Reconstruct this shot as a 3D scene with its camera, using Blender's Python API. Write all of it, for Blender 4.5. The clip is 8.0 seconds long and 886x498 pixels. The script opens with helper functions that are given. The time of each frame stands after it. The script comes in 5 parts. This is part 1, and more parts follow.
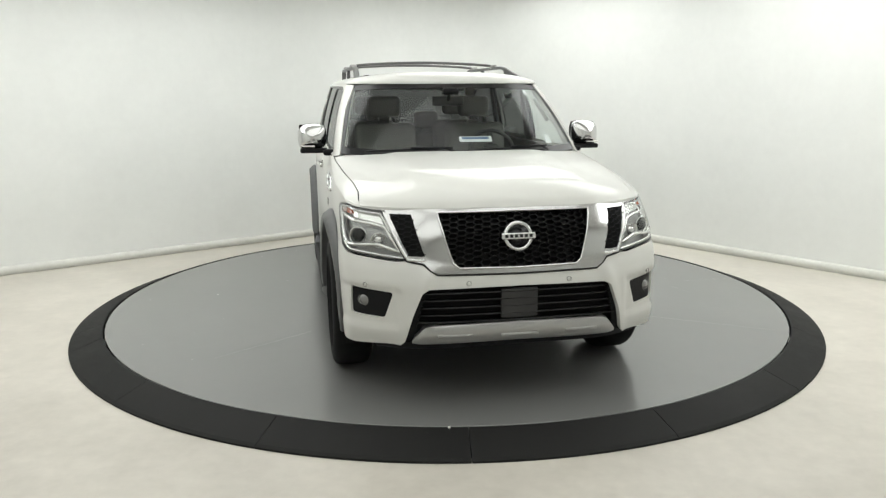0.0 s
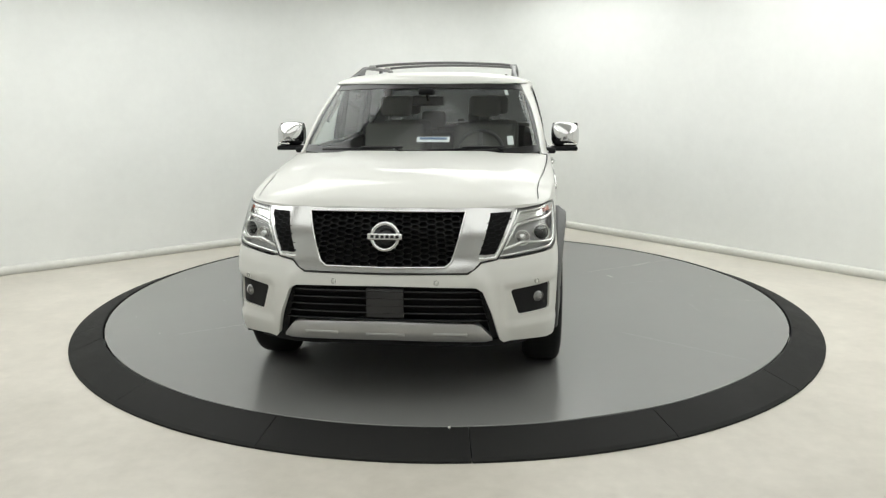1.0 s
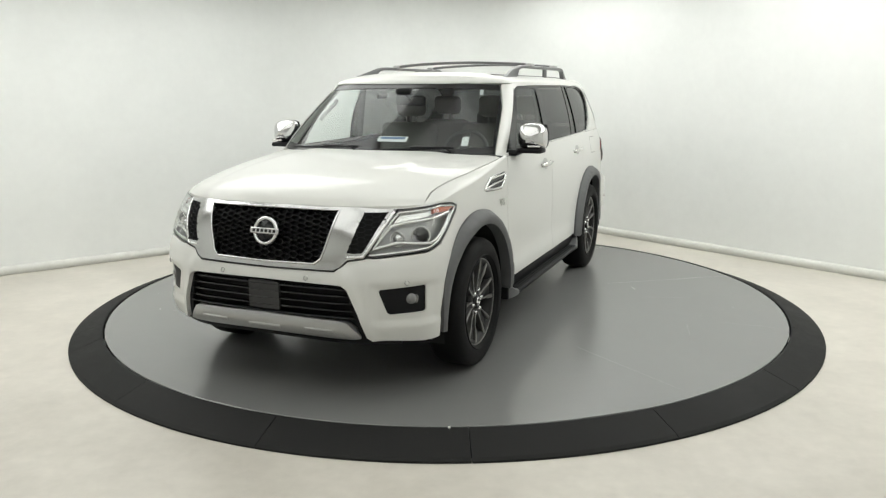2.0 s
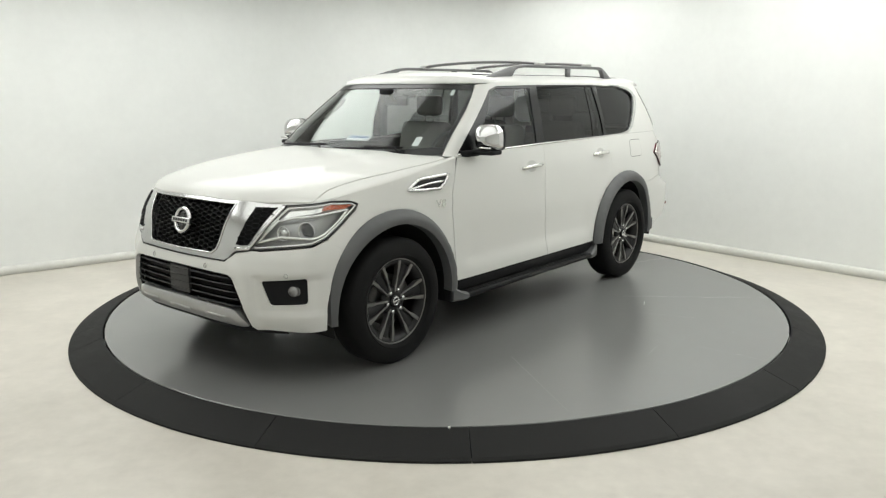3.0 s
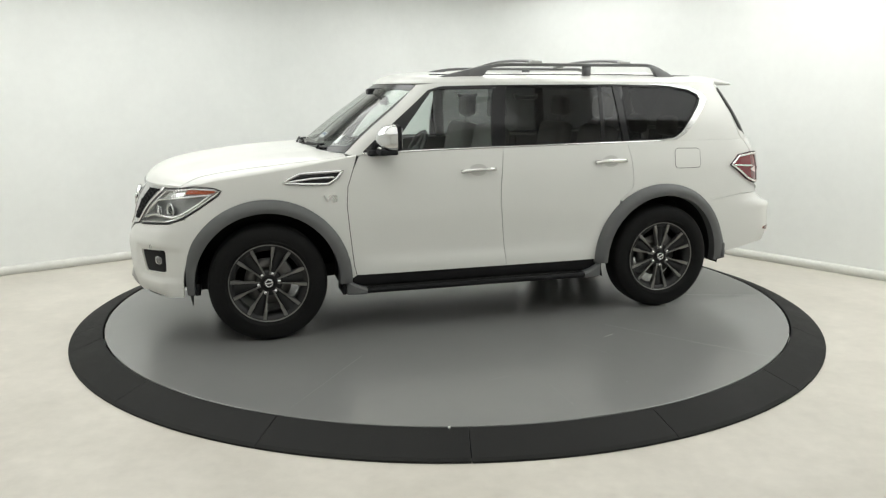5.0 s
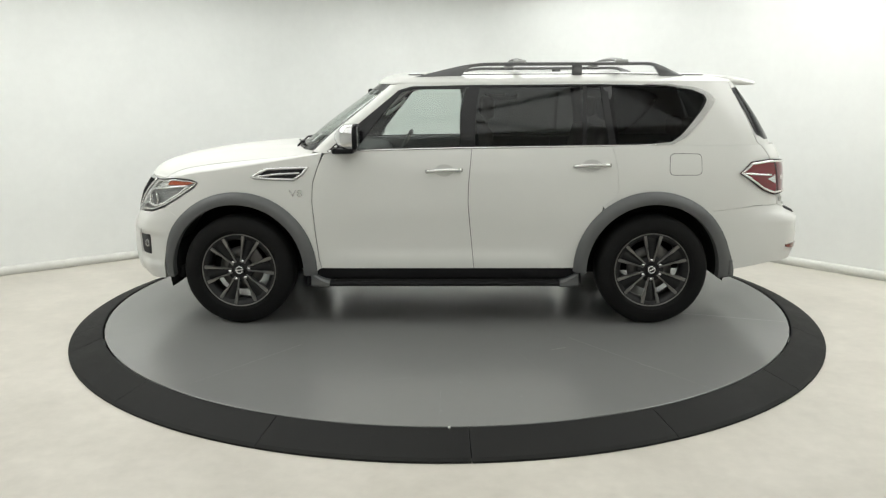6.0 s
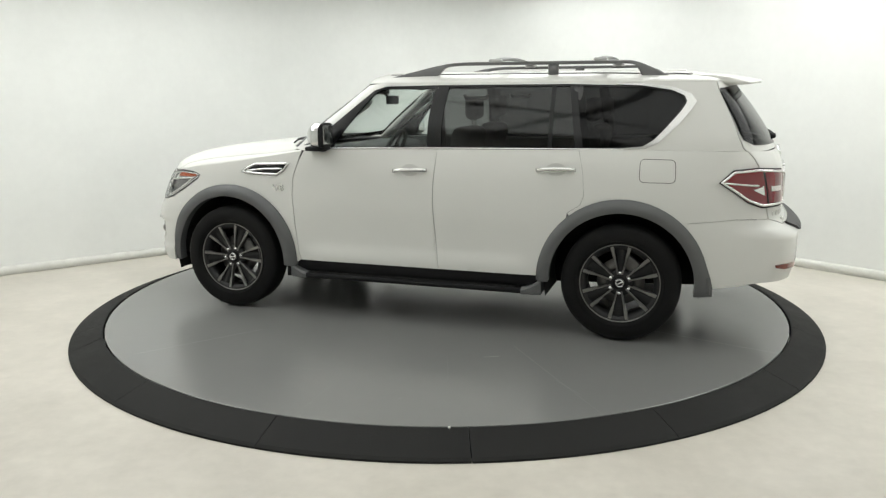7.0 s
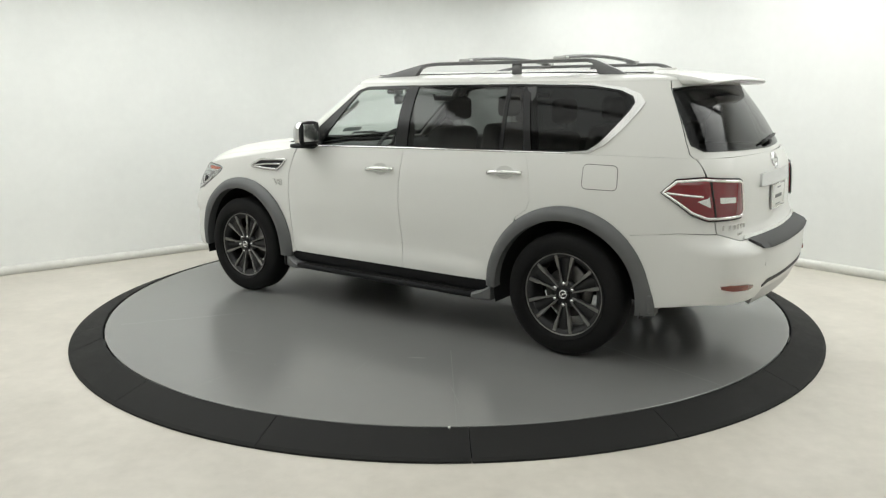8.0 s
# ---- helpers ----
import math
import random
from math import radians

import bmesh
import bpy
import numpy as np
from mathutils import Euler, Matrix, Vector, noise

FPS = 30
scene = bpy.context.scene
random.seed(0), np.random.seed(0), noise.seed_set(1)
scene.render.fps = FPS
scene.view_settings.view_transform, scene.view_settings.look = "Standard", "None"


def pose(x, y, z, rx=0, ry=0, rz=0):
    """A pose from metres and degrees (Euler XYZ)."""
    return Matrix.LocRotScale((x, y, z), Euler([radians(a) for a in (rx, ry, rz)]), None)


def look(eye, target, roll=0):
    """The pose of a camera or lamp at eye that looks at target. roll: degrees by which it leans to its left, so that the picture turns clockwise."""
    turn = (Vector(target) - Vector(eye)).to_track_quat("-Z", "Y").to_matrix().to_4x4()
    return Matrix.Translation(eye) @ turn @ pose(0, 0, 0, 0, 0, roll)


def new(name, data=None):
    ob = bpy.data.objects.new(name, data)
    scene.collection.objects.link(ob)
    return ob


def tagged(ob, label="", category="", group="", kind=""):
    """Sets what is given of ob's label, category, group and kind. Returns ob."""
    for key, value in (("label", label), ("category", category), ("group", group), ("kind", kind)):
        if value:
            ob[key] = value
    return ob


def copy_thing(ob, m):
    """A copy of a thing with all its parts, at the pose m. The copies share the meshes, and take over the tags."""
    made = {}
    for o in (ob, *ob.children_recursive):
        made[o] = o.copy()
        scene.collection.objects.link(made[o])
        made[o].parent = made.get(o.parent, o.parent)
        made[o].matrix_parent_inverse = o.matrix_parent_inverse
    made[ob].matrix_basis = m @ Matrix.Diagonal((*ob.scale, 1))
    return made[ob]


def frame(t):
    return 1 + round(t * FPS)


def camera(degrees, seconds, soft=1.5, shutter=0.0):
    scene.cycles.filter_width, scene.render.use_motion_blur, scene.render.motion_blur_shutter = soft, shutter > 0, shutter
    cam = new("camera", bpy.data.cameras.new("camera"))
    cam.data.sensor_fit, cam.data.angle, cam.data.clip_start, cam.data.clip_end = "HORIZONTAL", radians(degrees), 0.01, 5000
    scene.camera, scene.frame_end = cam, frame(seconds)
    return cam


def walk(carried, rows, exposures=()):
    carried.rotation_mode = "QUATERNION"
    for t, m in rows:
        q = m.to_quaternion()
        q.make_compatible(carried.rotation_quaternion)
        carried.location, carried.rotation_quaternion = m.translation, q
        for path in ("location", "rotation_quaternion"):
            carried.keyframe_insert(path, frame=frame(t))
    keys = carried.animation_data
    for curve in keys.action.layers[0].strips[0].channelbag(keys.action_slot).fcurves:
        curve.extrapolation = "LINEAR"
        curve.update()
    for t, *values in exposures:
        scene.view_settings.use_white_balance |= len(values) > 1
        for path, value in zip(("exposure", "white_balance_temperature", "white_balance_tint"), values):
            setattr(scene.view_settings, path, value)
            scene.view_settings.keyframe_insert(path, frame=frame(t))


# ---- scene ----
# camera: it stands still before the turntable
cam = camera(58.944, 8.0, soft=1.3)
eye = Vector((0.0, -6.772, 1.740))
yaw, pitch = radians(-0.226), radians(-11.501)
aim = eye + Vector((math.sin(yaw) * math.cos(pitch), math.cos(yaw) * math.cos(pitch), math.sin(pitch)))
walk(cam, [(0.0, look(eye, aim, -0.278)), (8.0, look(eye, aim, -0.278))], exposures=[(0.0, 0.0), (8.0, 0.0)])

# light: a closed white studio, lit by panels in its ceiling
PANEL_GLOW, NEAR_GLOW = 2.98, 1.08
world = bpy.data.worlds.new("room_world")
scene.world = world
world.use_nodes = True
world.node_tree.nodes["Background"].inputs[0].default_value = (0.9, 0.95, 1.0, 1)
world.node_tree.nodes["Background"].inputs[1].default_value = 0.05

FLOOR_Z, DISC_Z, MID = -0.137, -0.045, Vector((0.0, 0.0, 0.0))
CEIL_Z = 3.15


# ---- materials ----
def material(name, color, rough=0.5, metal=0.0, coat=0.0, spots=0.0, scale=6.0, bump=0.0, bump_scale=200.0, emit=0.0, rough_var=0.0, spec=0.5, tint=None):
    """A Principled material with stains at two scales and a fine relief."""
    m = bpy.data.materials.new(name)
    m.use_nodes = True
    nt = m.node_tree
    b = nt.nodes["Principled BSDF"]
    b.inputs["Base Color"].default_value = (*color, 1)
    b.inputs["Roughness"].default_value = rough
    b.inputs["Metallic"].default_value = metal
    b.inputs["Coat Weight"].default_value = coat
    b.inputs["Coat Roughness"].default_value = 0.04
    b.inputs["Specular IOR Level"].default_value = spec
    if emit:
        b.inputs["Emission Color"].default_value = (*color, 1)
        b.inputs["Emission Strength"].default_value = emit
    geo = nt.nodes.new("ShaderNodeTexCoord")
    if spots or rough_var:
        coarse = nt.nodes.new("ShaderNodeTexNoise")
        coarse.inputs["Scale"].default_value = scale
        coarse.inputs["Detail"].default_value = 8
        coarse.inputs["Roughness"].default_value = 0.65
        nt.links.new(geo.outputs["Object"], coarse.inputs["Vector"])
        fine = nt.nodes.new("ShaderNodeTexNoise")
        fine.inputs["Scale"].default_value = scale * 9
        fine.inputs["Detail"].default_value = 5
        nt.links.new(geo.outputs["Object"], fine.inputs["Vector"])
        add = nt.nodes.new("ShaderNodeMath")
        add.operation = "MULTIPLY_ADD"
        add.inputs[1].default_value = 0.35
        nt.links.new(fine.outputs["Fac"], add.inputs[0])
        nt.links.new(coarse.outputs["Fac"], add.inputs[2])
        ramp = nt.nodes.new("ShaderNodeMapRange")
        ramp.inputs["From Min"].default_value = 0.42
        ramp.inputs["From Max"].default_value = 0.9
        nt.links.new(add.outputs[0], ramp.inputs["Value"])
        if spots:
            mix = nt.nodes.new("ShaderNodeMix")
            mix.data_type = "RGBA"
            other = tint or [c * (1 - spots) for c in color]
            mix.inputs["A"].default_value = (*other, 1)
            mix.inputs["B"].default_value = (*color, 1)
            nt.links.new(ramp.outputs[0], mix.inputs["Factor"])
            nt.links.new(mix.outputs["Result"], b.inputs["Base Color"])
        if rough_var:
            rr = nt.nodes.new("ShaderNodeMapRange")
            rr.inputs["To Min"].default_value = max(0.02, rough - rough_var)
            rr.inputs["To Max"].default_value = rough + rough_var
            nt.links.new(ramp.outputs[0], rr.inputs["Value"])
            nt.links.new(rr.outputs[0], b.inputs["Roughness"])
    if bump:
        grain = nt.nodes.new("ShaderNodeTexNoise")
        grain.inputs["Scale"].default_value = bump_scale
        grain.inputs["Detail"].default_value = 3
        nt.links.new(geo.outputs["Object"], grain.inputs["Vector"])
        bn = nt.nodes.new("ShaderNodeBump")
        bn.inputs["Strength"].default_value = bump
        bn.inputs["Distance"].default_value = 0.002
        nt.links.new(grain.outputs["Fac"], bn.inputs["Height"])
        nt.links.new(bn.outputs[0], b.inputs["Normal"])
    return m


def glass(name, color, gloss=0.05):
    """A thin pane: tinted see-through with a clear reflection."""
    m = bpy.data.materials.new(name)
    m.use_nodes = True
    nt = m.node_tree
    nt.nodes.remove(nt.nodes["Principled BSDF"])
    clear = nt.nodes.new("ShaderNodeBsdfTransparent")
    clear.inputs[0].default_value = (*color, 1)
    shine = nt.nodes.new("ShaderNodeBsdfGlossy")
    shine.inputs["Roughness"].default_value = 0.07
    face = nt.nodes.new("ShaderNodeLayerWeight")
    face.inputs["Blend"].default_value = 0.5
    power = nt.nodes.new("ShaderNodeMath")
    power.operation = "POWER"
    power.inputs[1].default_value = 4.5
    nt.links.new(face.outputs["Facing"], power.inputs[0])
    fres = nt.nodes.new("ShaderNodeMath")
    fres.operation = "MULTIPLY_ADD"
    fres.inputs[1].default_value, fres.inputs[2].default_value = 0.8, gloss
    nt.links.new(power.outputs[0], fres.inputs[0])
    mix = nt.nodes.new("ShaderNodeMixShader")
    nt.links.new(fres.outputs[0], mix.inputs[0])
    nt.links.new(clear.outputs[0], mix.inputs[1])
    nt.links.new(shine.outputs[0], mix.inputs[2])
    nt.links.new(mix.outputs[0], nt.nodes["Material Output"].inputs[0])
    return m


WALL = material("wall_paint", (0.80, 0.81, 0.79), 0.55, spots=0.07, scale=1.3, bump=0.05, bump_scale=60)
FLOOR = material("painted_concrete", (0.62, 0.585, 0.525), 0.42, spots=0.55, tint=(0.46, 0.43, 0.38), scale=1.3, bump=0.12, bump_scale=25, rough_var=0.1)
CEIL = material("ceiling_paint", (0.80, 0.80, 0.79), 0.7, spots=0.03, scale=1.0)
BASE = material("baseboard_paint", (0.72, 0.72, 0.68), 0.6, spots=0.16, scale=3.0)
DISC = material("grey_deck_paint", (0.188, 0.189, 0.184), 0.22, spots=0.04, scale=1.1, spec=0.9)
RUBBER = material("black_ramp_rubber", (0.015, 0.015, 0.0145), 0.66, spots=0.4, scale=2.5, bump=0.5, bump_scale=120, rough_var=0.08, spec=0.18)
DUST = material("dusty_screw", (0.012, 0.012, 0.011), 0.6)
CHIP = material("white_chip", (0.7, 0.7, 0.66), 0.6)
LAMP = material("lamp_diffuser", (0.98, 1.0, 0.975), 0.5, emit=PANEL_GLOW)
LAMP_NEAR = material("dim_lamp_diffuser", (0.98, 1.0, 0.975), 0.5, emit=NEAR_GLOW)
LAMP_FRAME = material("lamp_frame", (0.75, 0.75, 0.75), 0.4)
PAINT = material("pearl_white_paint", (0.655, 0.653, 0.625), 0.42, coat=0.4, spots=0.012, scale=3.0)
SEAM = material("dark_gap", (0.012, 0.012, 0.012), 0.7)
CLAD = material("grey_cladding", (0.097, 0.099, 0.100), 0.5, spots=0.08, scale=8, bump=0.12, bump_scale=500)
BLACK = material("black_plastic", (0.011, 0.011, 0.012), 0.5, spec=0.14, bump=0.15, bump_scale=400, spots=0.15, scale=10)
GLOSSBLACK = material("gloss_black", (0.008, 0.008, 0.009), 0.22, spec=0.35)
CHROME = material("chrome", (0.66, 0.66, 0.66), 0.17, metal=1.0)
BARS = material("grille_bars", (0.009, 0.009, 0.0095), 0.38, spec=0.22)
MESH = material("matt_black_mesh", (0.007, 0.007, 0.007), 0.75, spec=0.1)
FRAME = material("grille_chrome", (0.56, 0.56, 0.56), 0.2, metal=1.0)
SATIN = material("satin_silver", (0.40, 0.40, 0.395), 0.36, metal=0.6, spots=0.05, scale=15)
RACK = material("grey_rack", (0.13, 0.13, 0.13), 0.4, metal=0.5)
TYRE = material("tyre_rubber", (0.008, 0.008, 0.008), 0.68, spec=0.16, spots=0.3, scale=12, bump=0.3, bump_scale=150)
RIM = material("dark_rim", (0.010, 0.010, 0.0105), 0.4, spec=0.3)
SPOKE = material("machined_spoke", (0.20, 0.197, 0.19), 0.36, metal=0.8, spots=0.06, scale=20)
IRON = material("brake_iron", (0.16, 0.155, 0.15), 0.45, metal=0.7, spots=0.3, scale=20)
WELL = material("wheel_well_felt", (0.005, 0.005, 0.005), 0.95, spots=0.3, scale=20)
CABIN = material("dark_cabin", (0.075, 0.076, 0.077), 0.7, spots=0.2, scale=8, bump=0.2)
LEATHER = material("grey_leather", (0.15, 0.147, 0.138), 0.5, spots=0.1, scale=9, bump=0.2, bump_scale=180)
HEADLINER = material("light_headliner", (0.42, 0.42, 0.40), 0.9, spots=0.05, scale=9)
PAPER = material("paper", (0.75, 0.76, 0.78), 0.7)
INK = material("blue_ink", (0.10, 0.16, 0.30), 0.6)
RED = material("red_lens", (0.15, 0.006, 0.011), 0.12, coat=1.0)
AMBER = material("amber_lens", (0.52, 0.11, 0.045), 0.15, coat=1.0)
CLEARPART = material("clear_reflector", (0.78, 0.78, 0.76), 0.15, metal=0.75)
PLATE = material("plate_white", (0.7, 0.7, 0.68), 0.45)
SCREEN_GLASS = glass("windscreen_glass", (0.84, 0.88, 0.86), 0.04)
FRONT_GLASS = glass("door_glass", (0.76, 0.81, 0.79))
PRIVACY = glass("privacy_glass", (0.15, 0.157, 0.157), 0.04)
LENS = glass("clear_lens", (0.93, 0.94, 0.94))


# ---- mesh helpers ----
def part(name, bm, mat, parent=None, label="", smooth=True):
    """Links a bmesh as one mesh object, under a thing or a part."""
    me = bpy.data.meshes.new(name)
    if smooth:
        for f in bm.faces:
            f.smooth = True
    bm.to_mesh(me)
    bm.free()
    me.materials.append(mat)
    ob = new(name, me)
    if parent is not None:
        ob.parent = parent
    if label:
        tagged(ob, label)
    return ob


def mirrored(bm):
    other = bm.copy()
    for v in other.verts:
        v.co.y = -v.co.y
    bmesh.ops.reverse_faces(other, faces=other.faces[:])
    return other


def both(name, bm, mat, parent, label="", smooth=True):
    """The same part on the car's left and right."""
    other = mirrored(bm)
    return part(name, bm, mat, parent, label, smooth), part(name, other, mat, parent, label, smooth)


def block(a, b, bevel=0.01, m=None, seg=2):
    bm = bmesh.new()
    bmesh.ops.create_cube(bm, size=1)
    for v in bm.verts:
        v.co = Vector([a[i] if v.co[i] < 0 else b[i] for i in range(3)])
    if bevel:
        bmesh.ops.bevel(bm, geom=bm.edges[:], offset=bevel, segments=seg, profile=0.5, affect="EDGES")
    if m is not None:
        bm.transform(m)
    return bm


def loft(rows, closed=False):
    bm = bmesh.new()
    vs = [[bm.verts.new(p) for p in row] for row in rows]
    for i in range(len(vs) - 1):
        n = len(vs[i])
        for j in range(n if closed else n - 1):
            bm.faces.new((vs[i][j], vs[i][(j + 1) % n], vs[i + 1][(j + 1) % n], vs[i + 1][j]))
    return bm


def lathe(profile, seg=64, m=None):
    """Turns (radius, along) round the y axis."""
    rows = [[Vector((r * math.cos(2 * math.pi * k / seg), y, r * math.sin(2 * math.pi * k / seg))) for k in range(seg)] for r, y in profile]
    bm = loft(rows, closed=True)
    bmesh.ops.recalc_face_normals(bm, faces=bm.faces[:])
    if m is not None:
        bm.transform(m)
    return bm


def sweep(points, ra, rb=None, seg=10, up=(0, 0, 1), caps=True):
    """A bar of elliptic section along a line: ra across, rb along 'up'."""
    rb = rb or ra
    pts = [Vector(p) for p in points]
    rows = []
    for i, p in enumerate(pts):
        d = (pts[min(i + 1, len(pts) - 1)] - pts[max(i - 1, 0)]).normalized()
        side = d.cross(Vector(up)).normalized()
        top = side.cross(d).normalized()
        rows.append([p + side * ra * math.cos(2 * math.pi * k / seg) + top * rb * math.sin(2 * math.pi * k / seg) for k in range(seg)])
    bm = loft(rows, closed=True)
    if caps:
        bm.verts.ensure_lookup_table()
        bm.faces.new([bm.verts[k] for k in range(seg)][::-1])
        bm.faces.new([bm.verts[len(bm.verts) - seg + k] for k in range(seg)])
    bmesh.ops.recalc_face_normals(bm, faces=bm.faces[:])
    return bm


def join(*bms):
    out = bms[0]
    for b in bms[1:]:
        me = bpy.data.meshes.new("joined")
        b.to_mesh(me)
        b.free()
        out.from_mesh(me)
        bpy.data.meshes.remove(me)
    return out


def curve(keys):
    """A smooth function through 'x,y x,y ...' that doesn't overshoot."""
    xs, ys = np.array([[float(c) for c in k.split(",")] for k in keys.split()]).T
    h = np.diff(xs)
    d = np.diff(ys) / h
    m = np.zeros(len(xs))
    for i in range(1, len(xs) - 1):
        if d[i - 1] * d[i] > 0:
            w1, w2 = 2 * h[i] + h[i - 1], h[i] + 2 * h[i - 1]
            m[i] = (w1 + w2) / (w1 / d[i - 1] + w2 / d[i])
    m[0], m[-1] = d[0], d[-1]

    def f(x):
        x = min(max(x, xs[0]), xs[-1])
        i = min(int(np.searchsorted(xs, x, "right")) - 1, len(xs) - 2)
        s = (x - xs[i]) / h[i]
        return float((1 + 2 * s) * (1 - s) ** 2 * ys[i] + s * (1 - s) ** 2 * h[i] * m[i] + s * s * (3 - 2 * s) * ys[i + 1] + s * s * (s - 1) * h[i] * m[i + 1])
    return f


def sstep(a, b, x):
    s = min(max((x - a) / (b - a), 0.0), 1.0)
    return s * s * (3 - 2 * s)


def contour(keys):
    """A smooth closed-plan line from front centre to rear centre, by arc length: x(u), y(u), length."""
    pts = np.array([[float(c) for c in k.split(",")] for k in keys.split()])
    dense = []
    n = len(pts)
    for i in range(n - 1):
        p0 = pts[i - 1] if i else pts[1] * [1, -1]
        p3 = pts[i + 2] if i + 2 < n else pts[n - 2] * [1, -1]
        p1, p2 = pts[i], pts[i + 1]
        for s in np.linspace(0, 1, 16, endpoint=False):
            dense.append(0.5 * (2 * p1 + (p2 - p0) * s + (2 * p0 - 5 * p1 + 4 * p2 - p3) * s * s + (3 * p1 - p0 - 3 * p2 + p3) * s ** 3))
    dense.append(pts[-1])
    dense = np.array(dense)
    u = np.r_[0, np.cumsum(np.hypot(*np.diff(dense, axis=0).T))]
    return (lambda v: float(np.interp(v, u, dense[:, 0]))), (lambda v: float(np.interp(v, u, dense[:, 1]))), float(u[-1])


# ---- the studio ----
CORNER = Vector((0.579, 5.193, 0))
LEFT_WAY = Vector((-0.791, -0.611, 0)).normalized()
RIGHT_WAY = Vector((0.651, -0.759, 0)).normalized()
ROOM = 10.4
ROUND = 1.1
WEST = CORNER + LEFT_WAY * ROOM
EAST = CORNER + RIGHT_WAY * ROOM
SOUTH = CORNER + (LEFT_WAY + RIGHT_WAY) * ROOM


def wall(name, a, b, z0, z1, label):
    """A wall 0.15 m thick that stands outside the line from a to b."""
    way = (b - a).normalized()
    out = Vector((-way.y, way.x, 0))
    if out.dot((a + b) / 2 - MID) < 0:
        out = -out
    p = [a, b, b + out * 0.15, a + out * 0.15]
    bm = loft([[Vector((q.x, q.y, z)) for q in p] for z in (z0, z1)], closed=True)
    for k in (0, 4):
        bm.verts.ensure_lookup_table()
        bm.faces.new([bm.verts[k + i] for i in range(4)])
    bmesh.ops.recalc_face_normals(bm, faces=bm.faces[:])
    return tagged(part(name, bm, WALL, smooth=False), label, "wall", kind="structure")


def rounded_corner(grow=0.0, n=24):
    """The plan line of the two walls in view with the rounded corner between them."""
    a, b = CORNER + LEFT_WAY * ROUND, CORNER + RIGHT_WAY * ROUND
    pts = [CORNER + LEFT_WAY * 9.2]
    for i in range(n + 1):
        s = i / n
        pts.append(a * (1 - s) ** 2 + CORNER * 2 * s * (1 - s) + b * s * s)
    pts.append(CORNER + RIGHT_WAY * 9.2)
    out = []
    for i, p in enumerate(pts):
        d = (pts[min(i + 1, len(pts) - 1)] - pts[max(i - 1, 0)]).normalized()
        out.append(p + Vector((d.y, -d.x, 0)) * grow)
    return out


def build_room():
    bm = bmesh.new()
    vs = [bm.verts.new(p) for p in ((-12, -12, FLOOR_Z), (12, -12, FLOOR_Z), (12, 12, FLOOR_Z), (-12, 12, FLOOR_Z))]
    bm.faces.new(vs)
    tagged(part("floor", bm, FLOOR, smooth=False), "cream painted concrete studio floor with faint stains", "floor", kind="structure")
    wall("wall_south", SOUTH, EAST, FLOOR_Z, CEIL_Z, "plain white studio wall behind the camera")
    wall("wall_west", WEST, SOUTH, FLOOR_Z, CEIL_Z, "plain white studio wall closing the room")
    # the two walls in view run into each other round a soft corner
    inner, outer = rounded_corner(0.0), rounded_corner(-0.15)
    inner[0], outer[0] = WEST + LEFT_WAY * 0.1, WEST + LEFT_WAY * 0.1 + (outer[0] - inner[0])
    inner[-1], outer[-1] = EAST + RIGHT_WAY * 0.1, EAST + RIGHT_WAY * 0.1 + (outer[-1] - inner[-1])
    rows = [[Vector((p.x, p.y, z)) for p in line] for line, z in ((inner, FLOOR_Z), (inner, 1.0), (inner, 2.0), (inner, CEIL_Z), (outer, CEIL_Z), (outer, FLOOR_Z))]
    bm = loft(rows)
    bmesh.ops.recalc_face_normals(bm, faces=bm.faces[:])
    for e in bm.edges:
        e.smooth = len(e.link_faces) == 2 and e.calc_face_angle(0) < 0.5
    tagged(part("wall_north", bm, WALL), "white studio walls meeting in a rounded corner", "wall", kind="structure")
    # rounded baseboard along both walls
    rows = []
    for off, z in ((0.0, 0.0), (0.035, 0.0), (0.036, 0.055), (0.030, 0.075), (0.018, 0.086), (0.0, 0.09)):
        rows.append([Vector((p.x, p.y, FLOOR_Z + z)) for p in rounded_corner(off + 0.001)])
    bm = loft(rows)
    bmesh.ops.recalc_face_normals(bm, faces=bm.faces[:])
    tagged(part("baseboard", bm, BASE), "off-white rounded baseboard along the studio walls", "baseboard", kind="structure")
    bm = block((-12, -12, CEIL_Z), (12, 12, CEIL_Z + 0.12), 0)
    tagged(part("ceiling", bm, CEIL, smooth=False), "white painted studio ceiling", "ceiling", kind="structure")


